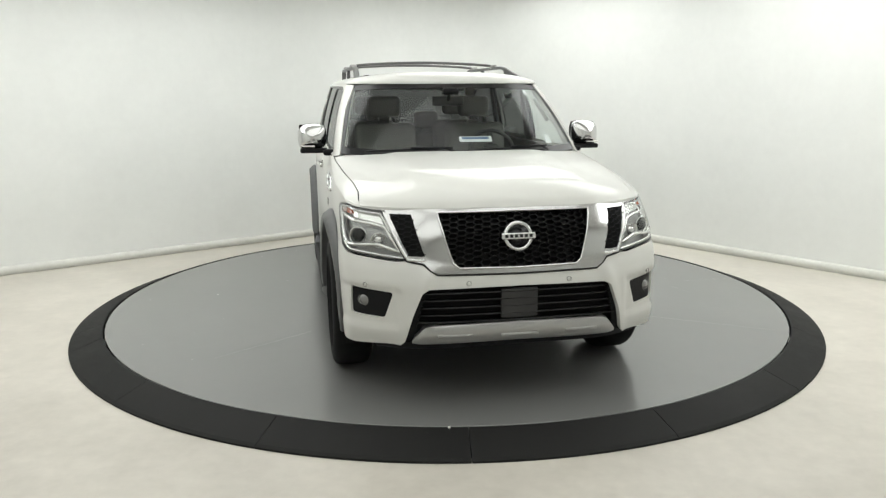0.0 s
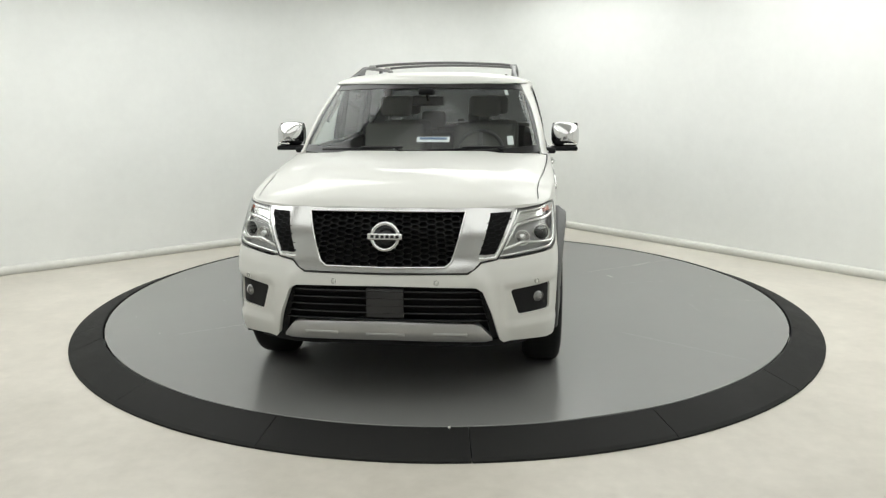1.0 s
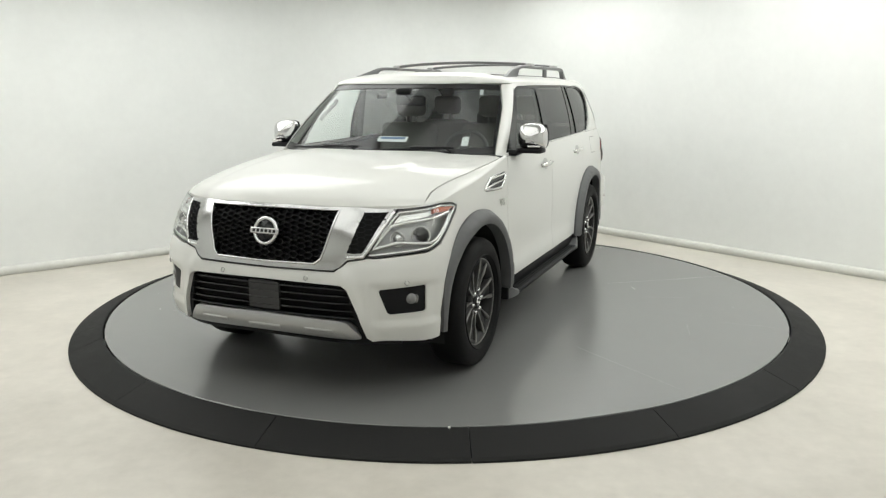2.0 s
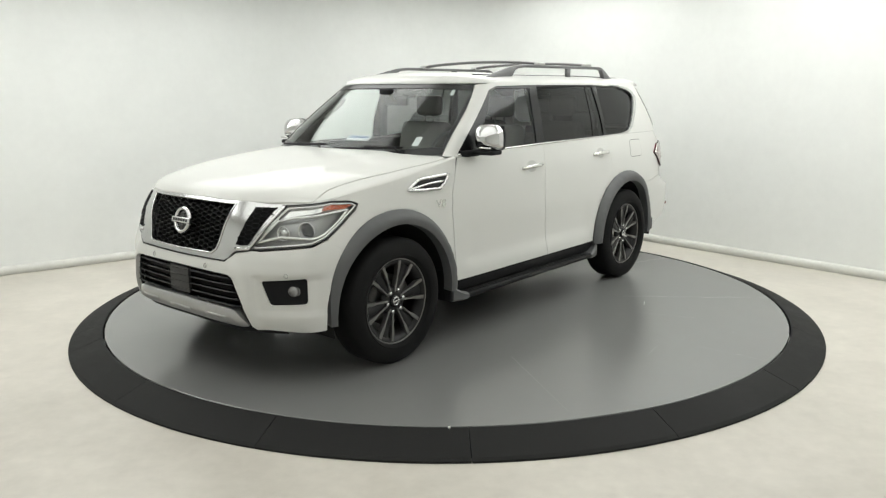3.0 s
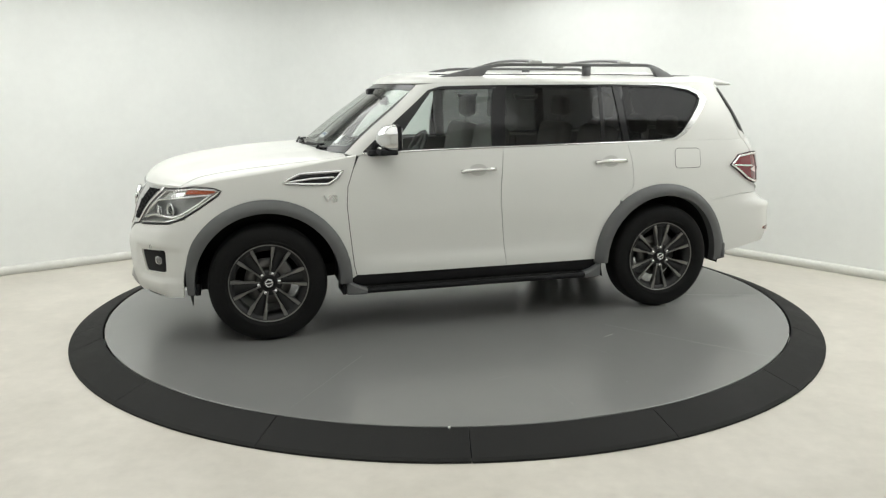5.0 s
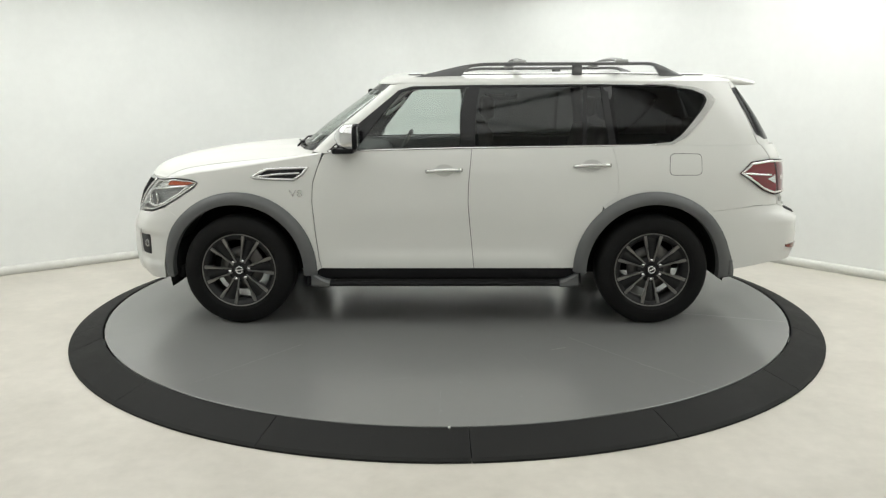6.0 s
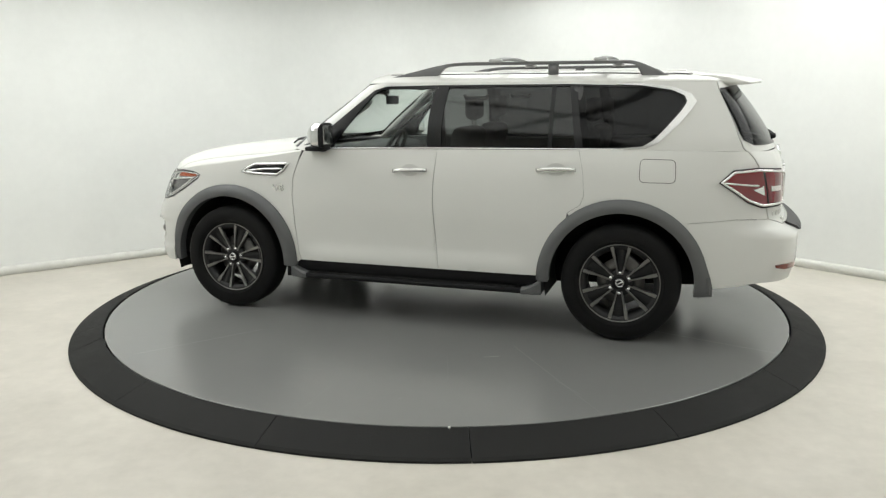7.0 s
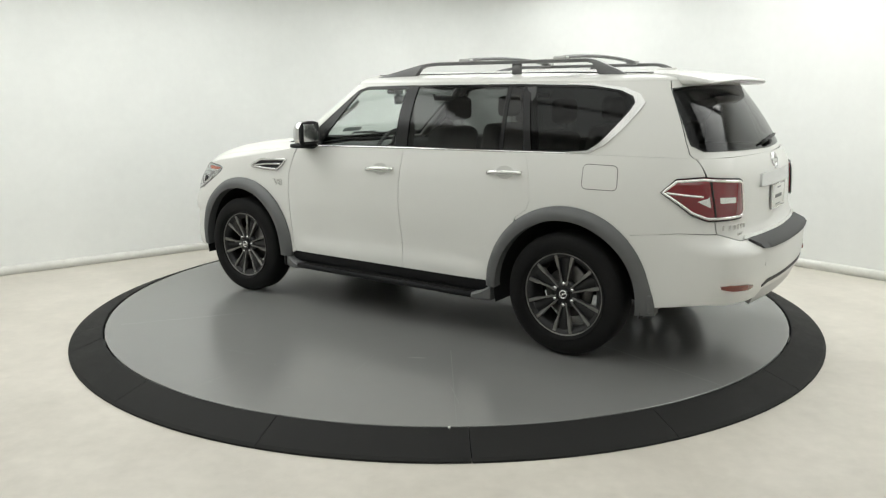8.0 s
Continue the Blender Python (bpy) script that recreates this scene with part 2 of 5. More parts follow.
def build_lamps():
    """Large flat light panels under the ceiling, in rows parallel with the walls."""
    turn = math.degrees(math.atan2(RIGHT_WAY.y, RIGHT_WAY.x))
    made = {}
    centre = CORNER + (LEFT_WAY + RIGHT_WAY) * (ROOM * 0.5)
    for i in range(3):
        for j in range(3):
            p = centre + LEFT_WAY * (-3.6 if i == 0 else (i - 1) * 2.65) + RIGHT_WAY * (-3.1 if j == 0 else (j - 1) * 2.65)
            m = pose(p.x, p.y, CEIL_Z - 0.06, 0, 0, turn)
            near = i > 0 and j > 0
            if made.get(near) is None:
                lamp = tagged(new("ceiling_light"), "large flat white studio ceiling light panel, glowing softly" if near else "large flat white studio ceiling light panel, glowing brightly", "lamp", "studio ceiling lights")
                lamp.matrix_basis = m
                h, w = 1.28, 0.04
                frame_bm = join(block((-h, -h, 0), (h, w - h, 0.055), 0.004), block((-h, h - w, 0), (h, h, 0.055), 0.004),
                                block((-h, w - h, 0), (w - h, h - w, 0.055), 0.004), block((h - w, w - h, 0), (h, h - w, 0.055), 0.004))
                part("frame", frame_bm, LAMP_FRAME, lamp, smooth=False)
                part("diffuser", block((w - h, w - h, 0.015), (h - w, h - w, 0.05), 0), LAMP_NEAR if near else LAMP, lamp, "glowing white diffuser", smooth=False)
                made[near] = lamp
            else:
                copy_thing(made[near], m)


def ring_piece(a0, a1, r0, r1, z0, z1, n):
    """A wedge of the ramp round the deck: flat foot, sloped top, small lips."""
    sect = ((r0, FLOOR_Z), (r0, z0), (r0 + 0.012, z0 + 0.002), (r1 - 0.02, z1 + 0.012), (r1, z1), (r1, FLOOR_Z))
    rows = []
    for i in range(n + 1):
        a = radians(a0 + (a1 - a0) * i / n)
        rows.append([Vector((r * math.cos(a), r * math.sin(a), z)) for r, z in sect])
    bm = loft(rows, closed=True)
    bm.verts.ensure_lookup_table()
    k = len(sect)
    bm.faces.new([bm.verts[i] for i in range(k)])
    bm.faces.new([bm.verts[len(bm.verts) - k + i] for i in range(k)])
    bmesh.ops.recalc_face_normals(bm, faces=bm.faces[:])
    bmesh.ops.translate(bm, verts=bm.verts[:], vec=MID)
    for e in bm.edges:
        e.smooth = len(e.link_faces) == 2 and e.calc_face_angle(0) < 0.2
    return bm


def build_turntable():
    ring = tagged(new("ramp_ring"), "black rubber ramp ring of segments round the turntable", "ramp")
    ring.location = (0, 0, 0)
    step = 22.0
    a0 = -153.6
    for i in range(17):
        lo, hi = a0 + i * step, a0 + (i + 1) * step if i < 16 else a0 + 360
        part("ramp_segment", ring_piece(lo + 0.035, hi - 0.035, 2.821, 3.062, DISC_Z + 0.001, FLOOR_Z + 0.012, 14), RUBBER, ring)
        for s in (0.25, 0.75):
            a = radians(lo + (hi - lo) * s + (i * 37 % 5 - 2) * 0.5)
            z = DISC_Z - 0.012
            bm = bmesh.new()
            bmesh.ops.create_cone(bm, cap_ends=True, segments=10, radius1=0.011, radius2=0.009, depth=0.006, matrix=pose(2.862 * math.cos(a), 2.862 * math.sin(a), z))
            part("screw", bm, DUST, ring)
    bm = block((0.006, -2.838, DISC_Z - 0.012), (0.020, -2.822, DISC_Z + 0.007), 0.002)
    part("edge_chip", bm, CHIP, ring, "small white paint chip")
    deck = tagged(new("turntable_deck"), "round grey painted turntable deck carrying the car", "turntable")
    top = []
    for r, z in ((2.808, -0.05), (2.808, -0.003), (2.804, 0.0), (1.9, 0.0), (0.95, 0.0)):
        top.append([Vector((r * math.cos(2 * math.pi * k / 180), r * math.sin(2 * math.pi * k / 180), z)) for k in range(180)])
    plate = loft(top, closed=True)
    plate.verts.ensure_lookup_table()
    plate.faces.new([plate.verts[len(plate.verts) - 180 + k] for k in range(180)])
    bmesh.ops.recalc_face_normals(plate, faces=plate.faces[:])
    part("deck_plate", plate, DISC, deck, smooth=False)
    # thin joints and scratches in the paint, flush on the deck
    def line(name, p, q, w, mat):
        p, q = Vector((*p, 0)), Vector((*q, 0))
        d = (q - p).normalized()
        n = Vector((-d.y, d.x, 0)) * w
        g = bmesh.new()
        g.faces.new([g.verts.new(c + Vector((0, 0, 0.0012))) for c in (p - n, q - n * 0.6, q + n * 0.6, p + n)])
        g.normal_update()
        if g.faces[:][0].normal.z < 0:
            bmesh.ops.reverse_faces(g, faces=g.faces[:])
        part(name, g, mat, deck, smooth=False)
    scratch = material("fine_scratch", (0.09, 0.09, 0.088), 0.4, spec=0.35)
    pale = material("pale_scratch", (0.22, 0.22, 0.215), 0.5)
    for ang, r0, r1, w in ((54.6, 1.75, 2.70, 0.0022), (126, 1.55, 2.80, 0.0022), (162, 1.75, 2.79, 0.0034), (-54, 1.50, 2.32, 0.0030), (90, 2.3, 2.8, 0.0008)):
        c, d = math.cos(radians(ang)), math.sin(radians(ang))
        line("deck_joint", (r0 * c, r0 * d), (r1 * c, r1 * d), w, scratch)
    line("scratch", (-0.529, 1.614), (-0.661, 2.019), 0.0008, scratch)
    line("scratch", (-1.308, 1.825), (-1.490, 2.012), 0.003, scratch)
    line("scratch", (0.166, 2.082), (0.417, 2.129), 0.001, scratch)
    line("scratch", (-0.859, 1.488), (-0.760, 1.534), 0.003, pale)
    for k in range(14):
        a, r = random.uniform(0, 6.28), random.uniform(1.6, 2.7)
        bm = bmesh.new()
        bmesh.ops.create_circle(bm, cap_ends=True, segments=8, radius=random.uniform(0.003, 0.008), matrix=pose(r * math.cos(a), r * math.sin(a), 0.0009))
        part("paint_fleck", bm, scratch if k % 3 else pale, deck, smooth=False)
    return deck


build_room()
build_lamps()
deck = build_turntable()


# ---- the car: its two wrapped skins ----
suv = tagged(new("sport_utility_vehicle"), "large pearl white sport utility vehicle standing on the turntable", "car")

low_x, low_y, LOW_LEN = contour("2.56,0 2.555,0.25 2.54,0.48 2.50,0.63 2.42,0.78 2.30,0.925 2.14,0.97 1.85,0.975 1.4,0.98 0.8,0.985 0,0.985 -0.8,0.985 -1.6,0.981 -2.1,0.964 -2.4,0.945 -2.58,0.910 -2.68,0.80 -2.72,0.62 -2.755,0.32 -2.765,0")
front_in = curve("0.2,0.10 0.3,0.055 0.38,0.02 0.5,0.0 0.66,0.0 0.75,0.02 0.82,0.045 0.95,0.07 1.07,0.125 1.15,0.20 1.25,0.27")
corner_in = curve("0.2,0.0 0.75,0.0 0.9,0.03 1.07,0.075 1.25,0.10")
side_in = curve("0.2,0.03 0.35,0.006 0.5,0.0 0.75,0.0 0.95,0.004 1.1,0.011 1.2,0.025 1.28,0.041 1.33,0.053 1.40,0.08")
nose_taper = curve("0.2,0.0 0.75,0.0 0.85,0.012 0.95,0.035 1.07,0.07 1.2,0.11")
rear_in = curve("0.2,0.12 0.38,0.02 0.5,-0.025 0.6,-0.040 0.77,-0.040 0.82,0.05 0.9,0.08 1.1,0.09 1.2,0.10 1.30,0.135 1.40,0.20")


def skin(u, z):
    """The lower body: u runs along the plan line from the nose's middle, left is positive."""
    a = abs(u)
    x, y = low_x(a), low_y(a)
    wf, wr = sstep(1.9, 2.5, x), sstep(-2.2, -2.66, x)
    px = x - wf * front_in(z) - wf * corner_in(z) * y * y + wr * rear_in(z)
    py = y * (1 - side_in(z) / 0.985) * (1 - sstep(1.5, 2.5, x) * nose_taper(z)) * (1 - wr * rear_in(z) * 0.35)
    return Vector((px, math.copysign(py, u), z))


# both upper lines share one parameter: 0 at the front middle, 1 at the rear middle


def shared(keys):
    pts = np.array([[float(c) for c in k.split(",")] for k in keys.split()])
    s = np.linspace(0, 1, len(pts))
    dense, n = [], len(pts)
    for i in range(n - 1):
        p0 = pts[i - 1] if i else pts[1] * [1, -1]
        p3 = pts[i + 2] if i + 2 < n else pts[n - 2] * [1, -1]
        p1, p2 = pts[i], pts[i + 1]
        for q in np.linspace(0, 1, 12, endpoint=False):
            dense.append(0.5 * (2 * p1 + (p2 - p0) * q + (2 * p0 - 5 * p1 + 4 * p2 - p3) * q * q + (3 * p1 - p0 - 3 * p2 + p3) * q ** 3))
    dense.append(pts[-1])
    return np.array(dense)


BELT = shared("1.20,0 1.185,0.3 1.12,0.6 1.03,0.80 0.96,0.885 0.86,0.918 0.6,0.928 0,0.933 -0.8,0.933 -1.6,0.921 -2.05,0.902 -2.28,0.885 -2.43,0.84 -2.54,0.64 -2.60,0.32 -2.62,0")
TOP = shared("0.56,0 0.55,0.25 0.51,0.5 0.44,0.66 0.385,0.735 0.31,0.775 0.1,0.797 -0.3,0.812 -0.9,0.814 -1.5,0.793 -1.85,0.770 -2.06,0.746 -2.19,0.690 -2.24,0.50 -2.28,0.26 -2.29,0")
ARC = np.r_[0, np.cumsum(np.hypot(*np.diff((BELT + TOP) / 2, axis=0).T))]
UP_LEN = float(ARC[-1])
Z_BELT, Z_TOP = 1.31, 1.785


def upper(u, z):
    """The glasshouse: u runs from the windscreen's middle round to the rear window's."""
    a = abs(u)
    s = (z - Z_BELT) / (Z_TOP - Z_BELT)
    b = [float(np.interp(a, ARC, BELT[:, k])) for k in (0, 1)]
    t = [float(np.interp(a, ARC, TOP[:, k])) for k in (0, 1)]
    bow = 0.022 * 4 * s * (1 - s) if 0 < s < 1 else 0.0
    x, y = b[0] + (t[0] - b[0]) * s, b[1] + (t[1] - b[1]) * s
    x += bow * (sstep(0.3, 1.0, x) - sstep(-1.9, -2.4, x))
    y *= 1 + bow * 0.9
    return Vector((x, math.copysign(y, u), z))


def solve(S, length, kind, value, z):
    """The u at which the skin S has that x, or that y at the nose (y) or the tail (r)."""
    lo, hi = 0.0, length
    if kind == "y":
        hi = length * 0.3
    if kind == "r":
        lo = length * 0.72
    for _ in range(34):
        mid = (lo + hi) / 2
        p = S(mid, z)
        if kind == "x":
            go = p.x > value
        elif kind == "y":
            go = p.y < value and p.x > 0.2
        else:
            go = p.y > value
        lo, hi = (mid, hi) if go else (lo, mid)
    return (lo + hi) / 2


def trace(S, text):
    """An outline in (u, z) from 'x1.2,0.4 y0.3,0.6 r0.5,0.9': x along the side, y across the nose, r across the tail."""
    length = LOW_LEN if S is skin else UP_LEN
    out = []
    for word in text.split():
        v, z = (float(c) for c in word[1:].split(","))
        if word[0] in "yr" and v <= 0:
            u = 0.0 if word[0] == "y" else length
        else:
            u = solve(S, length, word[0], v, z)
        out.append((u, z))
    return out


def full(half):
    """A half outline, from middle to middle, and its mirror image (at the nose)."""
    return half + [(-u, z) for u, z in half[::-1] if u > 1e-6]


def tail_full(half, length):
    """The same at the tail, where u reaches its full length in the middle."""
    return half + [(2 * length - u, z) for u, z in half[::-1] if u < length - 1e-6]


def round_tail(S, length):
    return lambda u, z: S(u, z) if u <= length else S(u - 2 * length, z)


skin_tail, upper_tail = round_tail(skin, LOW_LEN), round_tail(upper, UP_LEN)


def soften(loop, times=2):
    """Cuts the corners of an outline."""
    for _ in range(times):
        out = []
        for i, p in enumerate(loop):
            q = loop[(i + 1) % len(loop)]
            out += [(p[0] * 0.75 + q[0] * 0.25, p[1] * 0.75 + q[1] * 0.25), (p[0] * 0.25 + q[0] * 0.75, p[1] * 0.25 + q[1] * 0.75)]
        loop = out
    return loop


def resample(loop, step):
    out = []
    for i, p in enumerate(loop):
        q = loop[(i + 1) % len(loop)]
        n = max(1, int(math.hypot(q[0] - p[0], q[1] - p[1]) / step + 0.5))
        out += [(p[0] + (q[0] - p[0]) * k / n, p[1] + (q[1] - p[1]) * k / n) for k in range(n)]
    return out


def grown(loop, d):
    """The outline moved outwards by d (inwards if negative)."""
    area = sum(a[0] * b[1] - b[0] * a[1] for a, b in zip(loop, loop[1:] + loop[:1]))
    sign = 1 if area > 0 else -1
    out = []
    for i, p in enumerate(loop):
        a, b = loop[i - 1], loop[(i + 1) % len(loop)]
        n1 = Vector((p[1] - a[1], a[0] - p[0]))
        n2 = Vector((b[1] - p[1], p[0] - b[0]))
        n = n1.normalized() + n2.normalized()
        if n.length < 1e-6:
            n = n1
        n.normalize()
        out.append((p[0] + sign * n.x * d, p[1] + sign * n.y * d))
    return out


def inside(pts, loop):
    x, y = pts[:, 0], pts[:, 1]
    hit = np.zeros(len(pts), bool)
    for (x0, y0), (x1, y1) in zip(loop, loop[1:] + loop[:1]):
        if y0 != y1:
            hit ^= ((y0 > y) != (y1 > y)) & (x < (x1 - x0) * (y - y0) / (y1 - y0) + x0)
    return hit


def normal(S, u, z):
    e = 0.004
    n = (S(u + e, z) - S(u - e, z)).cross(S(u, z + e) - S(u, z - e)).normalized()
    p = S(u, z)
    out = Vector((p.x - min(max(p.x, -1.4), 1.2), p.y, 0.0))
    return n if n.dot(out) >= 0 else -n


def sheet(S, loop, holes=(), step=0.04, depth=0.014, off=0.0, crown=0.0):
    """A pressed panel: the outline filled on the skin S, with its edges turned in by depth."""
    from mathutils.geometry import delaunay_2d_cdt
    loops = [resample(list(l), step) for l in (loop, *holes)]
    verts, faces = [], []
    for l in loops:
        faces.append(list(range(len(verts), len(verts) + len(l))))
        verts += l
    rim = np.array(verts)
    lo, hi = rim.min(0), rim.max(0)
    gx, gy = np.meshgrid(np.arange(lo[0] + step / 2, hi[0], step), np.arange(lo[1] + step / 2, hi[1], step))
    g = np.stack([gx.ravel(), gy.ravel()], -1)
    if len(g):
        keep = inside(g, loops[0])
        for l in loops[1:]:
            keep &= ~inside(g, l)
        g = g[keep]
        if len(g):
            near = np.array([((rim - p) ** 2).sum(1).min() for p in g])
            g = g[near > (0.45 * step) ** 2]
    pts = [Vector(p) for p in verts] + [Vector((float(p[0]), float(p[1]))) for p in g]
    rails = [(f[i], f[(i + 1) % len(f)]) for f in faces for i in range(len(f))]
    co, _, tris, *_ = delaunay_2d_cdt(pts, rails, [], 0, 1e-5)
    mids = np.array([[sum(co[i][k] for i in t) / 3 for k in (0, 1)] for t in tris])
    keep = inside(mids, loops[0])
    for l in loops[1:]:
        keep &= ~inside(mids, l)
    for k, t in enumerate(tris):
        a, b, c = (co[i] for i in t)
        if abs((b.x - a.x) * (c.y - a.y) - (c.x - a.x) * (b.y - a.y)) < 2e-6:
            keep[k] = False
    tris = [t for t, k in zip(tris, keep) if k]
    used = sorted({i for t in tris for i in t})
    place = {i: k for k, i in enumerate(used)}
    co = [co[i] for i in used]
    tris = [[place[i] for i in t] for t in tris]
    bm = bmesh.new()
    ns = [normal(S, p.x, p.y) for p in co]
    vs = []
    for p, n in zip(co, ns):
        d = off(p.x, p.y) if callable(off) else off
        if crown:
            d += crown * min(1.0, math.sqrt(((rim - np.array(p)) ** 2).sum(1).min()) / 0.03)
        vs.append(bm.verts.new(S(p.x, p.y) + n * d))
    for t in tris:
        f = bm.faces.new([vs[i] for i in t])
        f.normal_update()
        if f.normal.dot(ns[t[0]]) < 0:
            f.normal_flip()
    if depth:
        for f in bm.faces:
            f.smooth = True
        edge = [e for e in bm.edges if len(e.link_faces) == 1]
        index = {v: i for i, v in enumerate(vs)}
        low = {}
        for e in edge:
            for v in e.verts:
                if v not in low:
                    low[v] = bm.verts.new(v.co - ns[index[v]] * depth)
        for e in edge:
            a, b = e.verts
            f = e.link_faces[0]
            order = [l.vert for l in f.loops]
            if order[(order.index(a) + 1) % len(order)] is b:
                a, b = b, a
            bm.faces.new((a, b, low[b], low[a]))
            e.smooth = False
    return bm


def trim(S, loop, radius, off=0.0, closed=True, step=0.03, flat=None):
    """A bright strip along an outline on the skin."""
    pts = resample(loop, step)
    if not closed:
        line = []
        for a, b in zip(loop[:-1], loop[1:]):
            n = max(1, int(math.hypot(b[0] - a[0], b[1] - a[1]) / step))
            line += [(a[0] + (b[0] - a[0]) * k / n, a[1] + (b[1] - a[1]) * k / n) for k in range(n)]
        pts = line + [loop[-1]]
    spine = [(S(u, z) + normal(S, u, z) * off, normal(S, u, z)) for u, z in pts]
    rows, seg = [], 8
    n = len(spine)
    for i, (p, nn) in enumerate(spine):
        a = spine[(i - 1) % n][0] if closed or i else p
        b = spine[(i + 1) % n][0] if closed or i < n - 1 else p
        d = (b - a).normalized()
        side = d.cross(nn).normalized()
        rows.append([p + side * radius * math.cos(2 * math.pi * k / seg) + nn * (flat or radius) * math.sin(2 * math.pi * k / seg) for k in range(seg)])
    if closed:
        rows.append(rows[0])
    bm = loft(rows, closed=True)
    if closed:
        bmesh.ops.remove_doubles(bm, verts=bm.verts[:], dist=1e-5)
    else:
        bm.verts.ensure_lookup_table()
        bm.faces.new([bm.verts[k] for k in range(seg)])
        bm.faces.new([bm.verts[len(bm.verts) - seg + k] for k in range(seg)])
    bmesh.ops.recalc_face_normals(bm, faces=bm.faces[:])
    return bm


# ---- body panels ----
HUB_Z = 0.379
ARCH_Z = 0.38
AXLE = 1.586


def arch(cx, r, a0, a1, n=22):
    """Points on a wheel arch, from the front (0 degrees) over the top to the rear (180)."""
    return [(solve(skin, LOW_LEN, "x", cx + r * math.cos(radians(a0 + (a1 - a0) * i / n)), ARCH_Z + r * math.sin(radians(a0 + (a1 - a0) * i / n))), ARCH_Z + r * math.sin(radians(a0 + (a1 - a0) * i / n))) for i in range(n + 1)]


def door_relief(u, z):
    """The doors tuck in above the sill and flare out again at their foot, between the wheel arches."""
    x = skin(u, z).x
    along = sstep(0.99, 0.75, x) * sstep(-1.02, -0.80, x)
    return along * (0.016 * sstep(0.56, 0.44, z) - 0.011 * sstep(0.86, 0.60, z))


def arch_angle(cx, x, z):
    return math.degrees(math.atan2(z - ARCH_Z, x - cx))


edge_z = curve("0.9,1.272 1.2,1.218 1.5,1.17 1.9,1.118 2.05,1.098 2.2,1.07")
nose_x = curve("0,2.435 0.3,2.42 0.44,2.395 0.6,2.335 0.73,2.25 0.85,2.135 0.95,1.98")
hood_z = curve("0,1.088 0.012,1.112 0.04,1.140 0.10,1.172 0.22,1.205 0.5,1.254 0.9,1.293 1.25,1.308")
seam_v = curve("0.95,0.975 1.15,0.965 1.4,0.942 1.65,0.922 1.85,0.912 2.0,0.917 2.13,0.965")
cowl_x = curve("0,1.24 0.5,1.17 0.75,1.07 0.85,1.0")
A1 = arch_angle(AXLE, 2.03, 0.79)
A2 = arch_angle(-AXLE, -2.03, 0.79)
DOOR_FRONT = "x0.944,0.395 x0.962,0.463 x0.986,0.692 x1.004,0.913 x0.994,1.052 x0.950,1.180 x0.905,1.272"
DOOR_SPLIT = "x-0.226,0.395 x-0.196,0.711 x-0.180,0.901 x-0.184,1.037 x-0.209,1.304"
DOOR_REAR = "x-1.265,1.318 x-1.301,1.161 x-1.314,0.997 x-1.290,0.930 x-1.200,0.870"
LAMP_LINE = "y0.735,1.066 x2.06,1.088 x1.93,1.076 x1.880,1.055 x1.905,1.02 x2.02,0.945 x2.150,0.872 x2.24,0.842 y0.66,0.815 y0.605,0.825"
TAIL_LINE = "x-2.215,1.112 x-2.30,1.195 x-2.45,1.210 r0.70,1.197 r0.665,1.18 r0.655,0.99 r0.69,0.958 x-2.49,0.950 x-2.40,0.985"


YE_X = np.linspace(0.8, 2.3, 46)
YE_Y = np.array([skin(solve(skin, LOW_LEN, "x", x, edge_z(x)), edge_z(x)).y for x in YE_X])


def ye(x):
    """How far out the body's side is where the bonnet's shoulder meets it."""
    return float(np.interp(x, YE_X, YE_Y))


def bonnet(x, v):
    """A point of the bonnet and wing tops; v is 0 in the middle and 1 at the body's side."""
    y = v * ye(x)
    d = nose_x(abs(y)) - x
    low = edge_z(x)
    z = low + (max(hood_z(d), low + 0.002) - low) * max(0.0, 1 - abs(v) ** 3) ** 0.4
    z += 0.010 * sstep(0.60, 0.50, abs(y)) * sstep(0.0, 0.25, d)
    return Vector((x, y, z))


def turn_in(bm, drop):
    edge = [e for e in bm.edges if len(e.link_faces) == 1]
    out = bmesh.ops.extrude_edge_only(bm, edges=edge)
    vs = [g for g in out["geom"] if isinstance(g, bmesh.types.BMVert)]
    bmesh.ops.translate(bm, verts=vs, vec=drop)
    for e in edge:
        e.smooth = False
    return bm


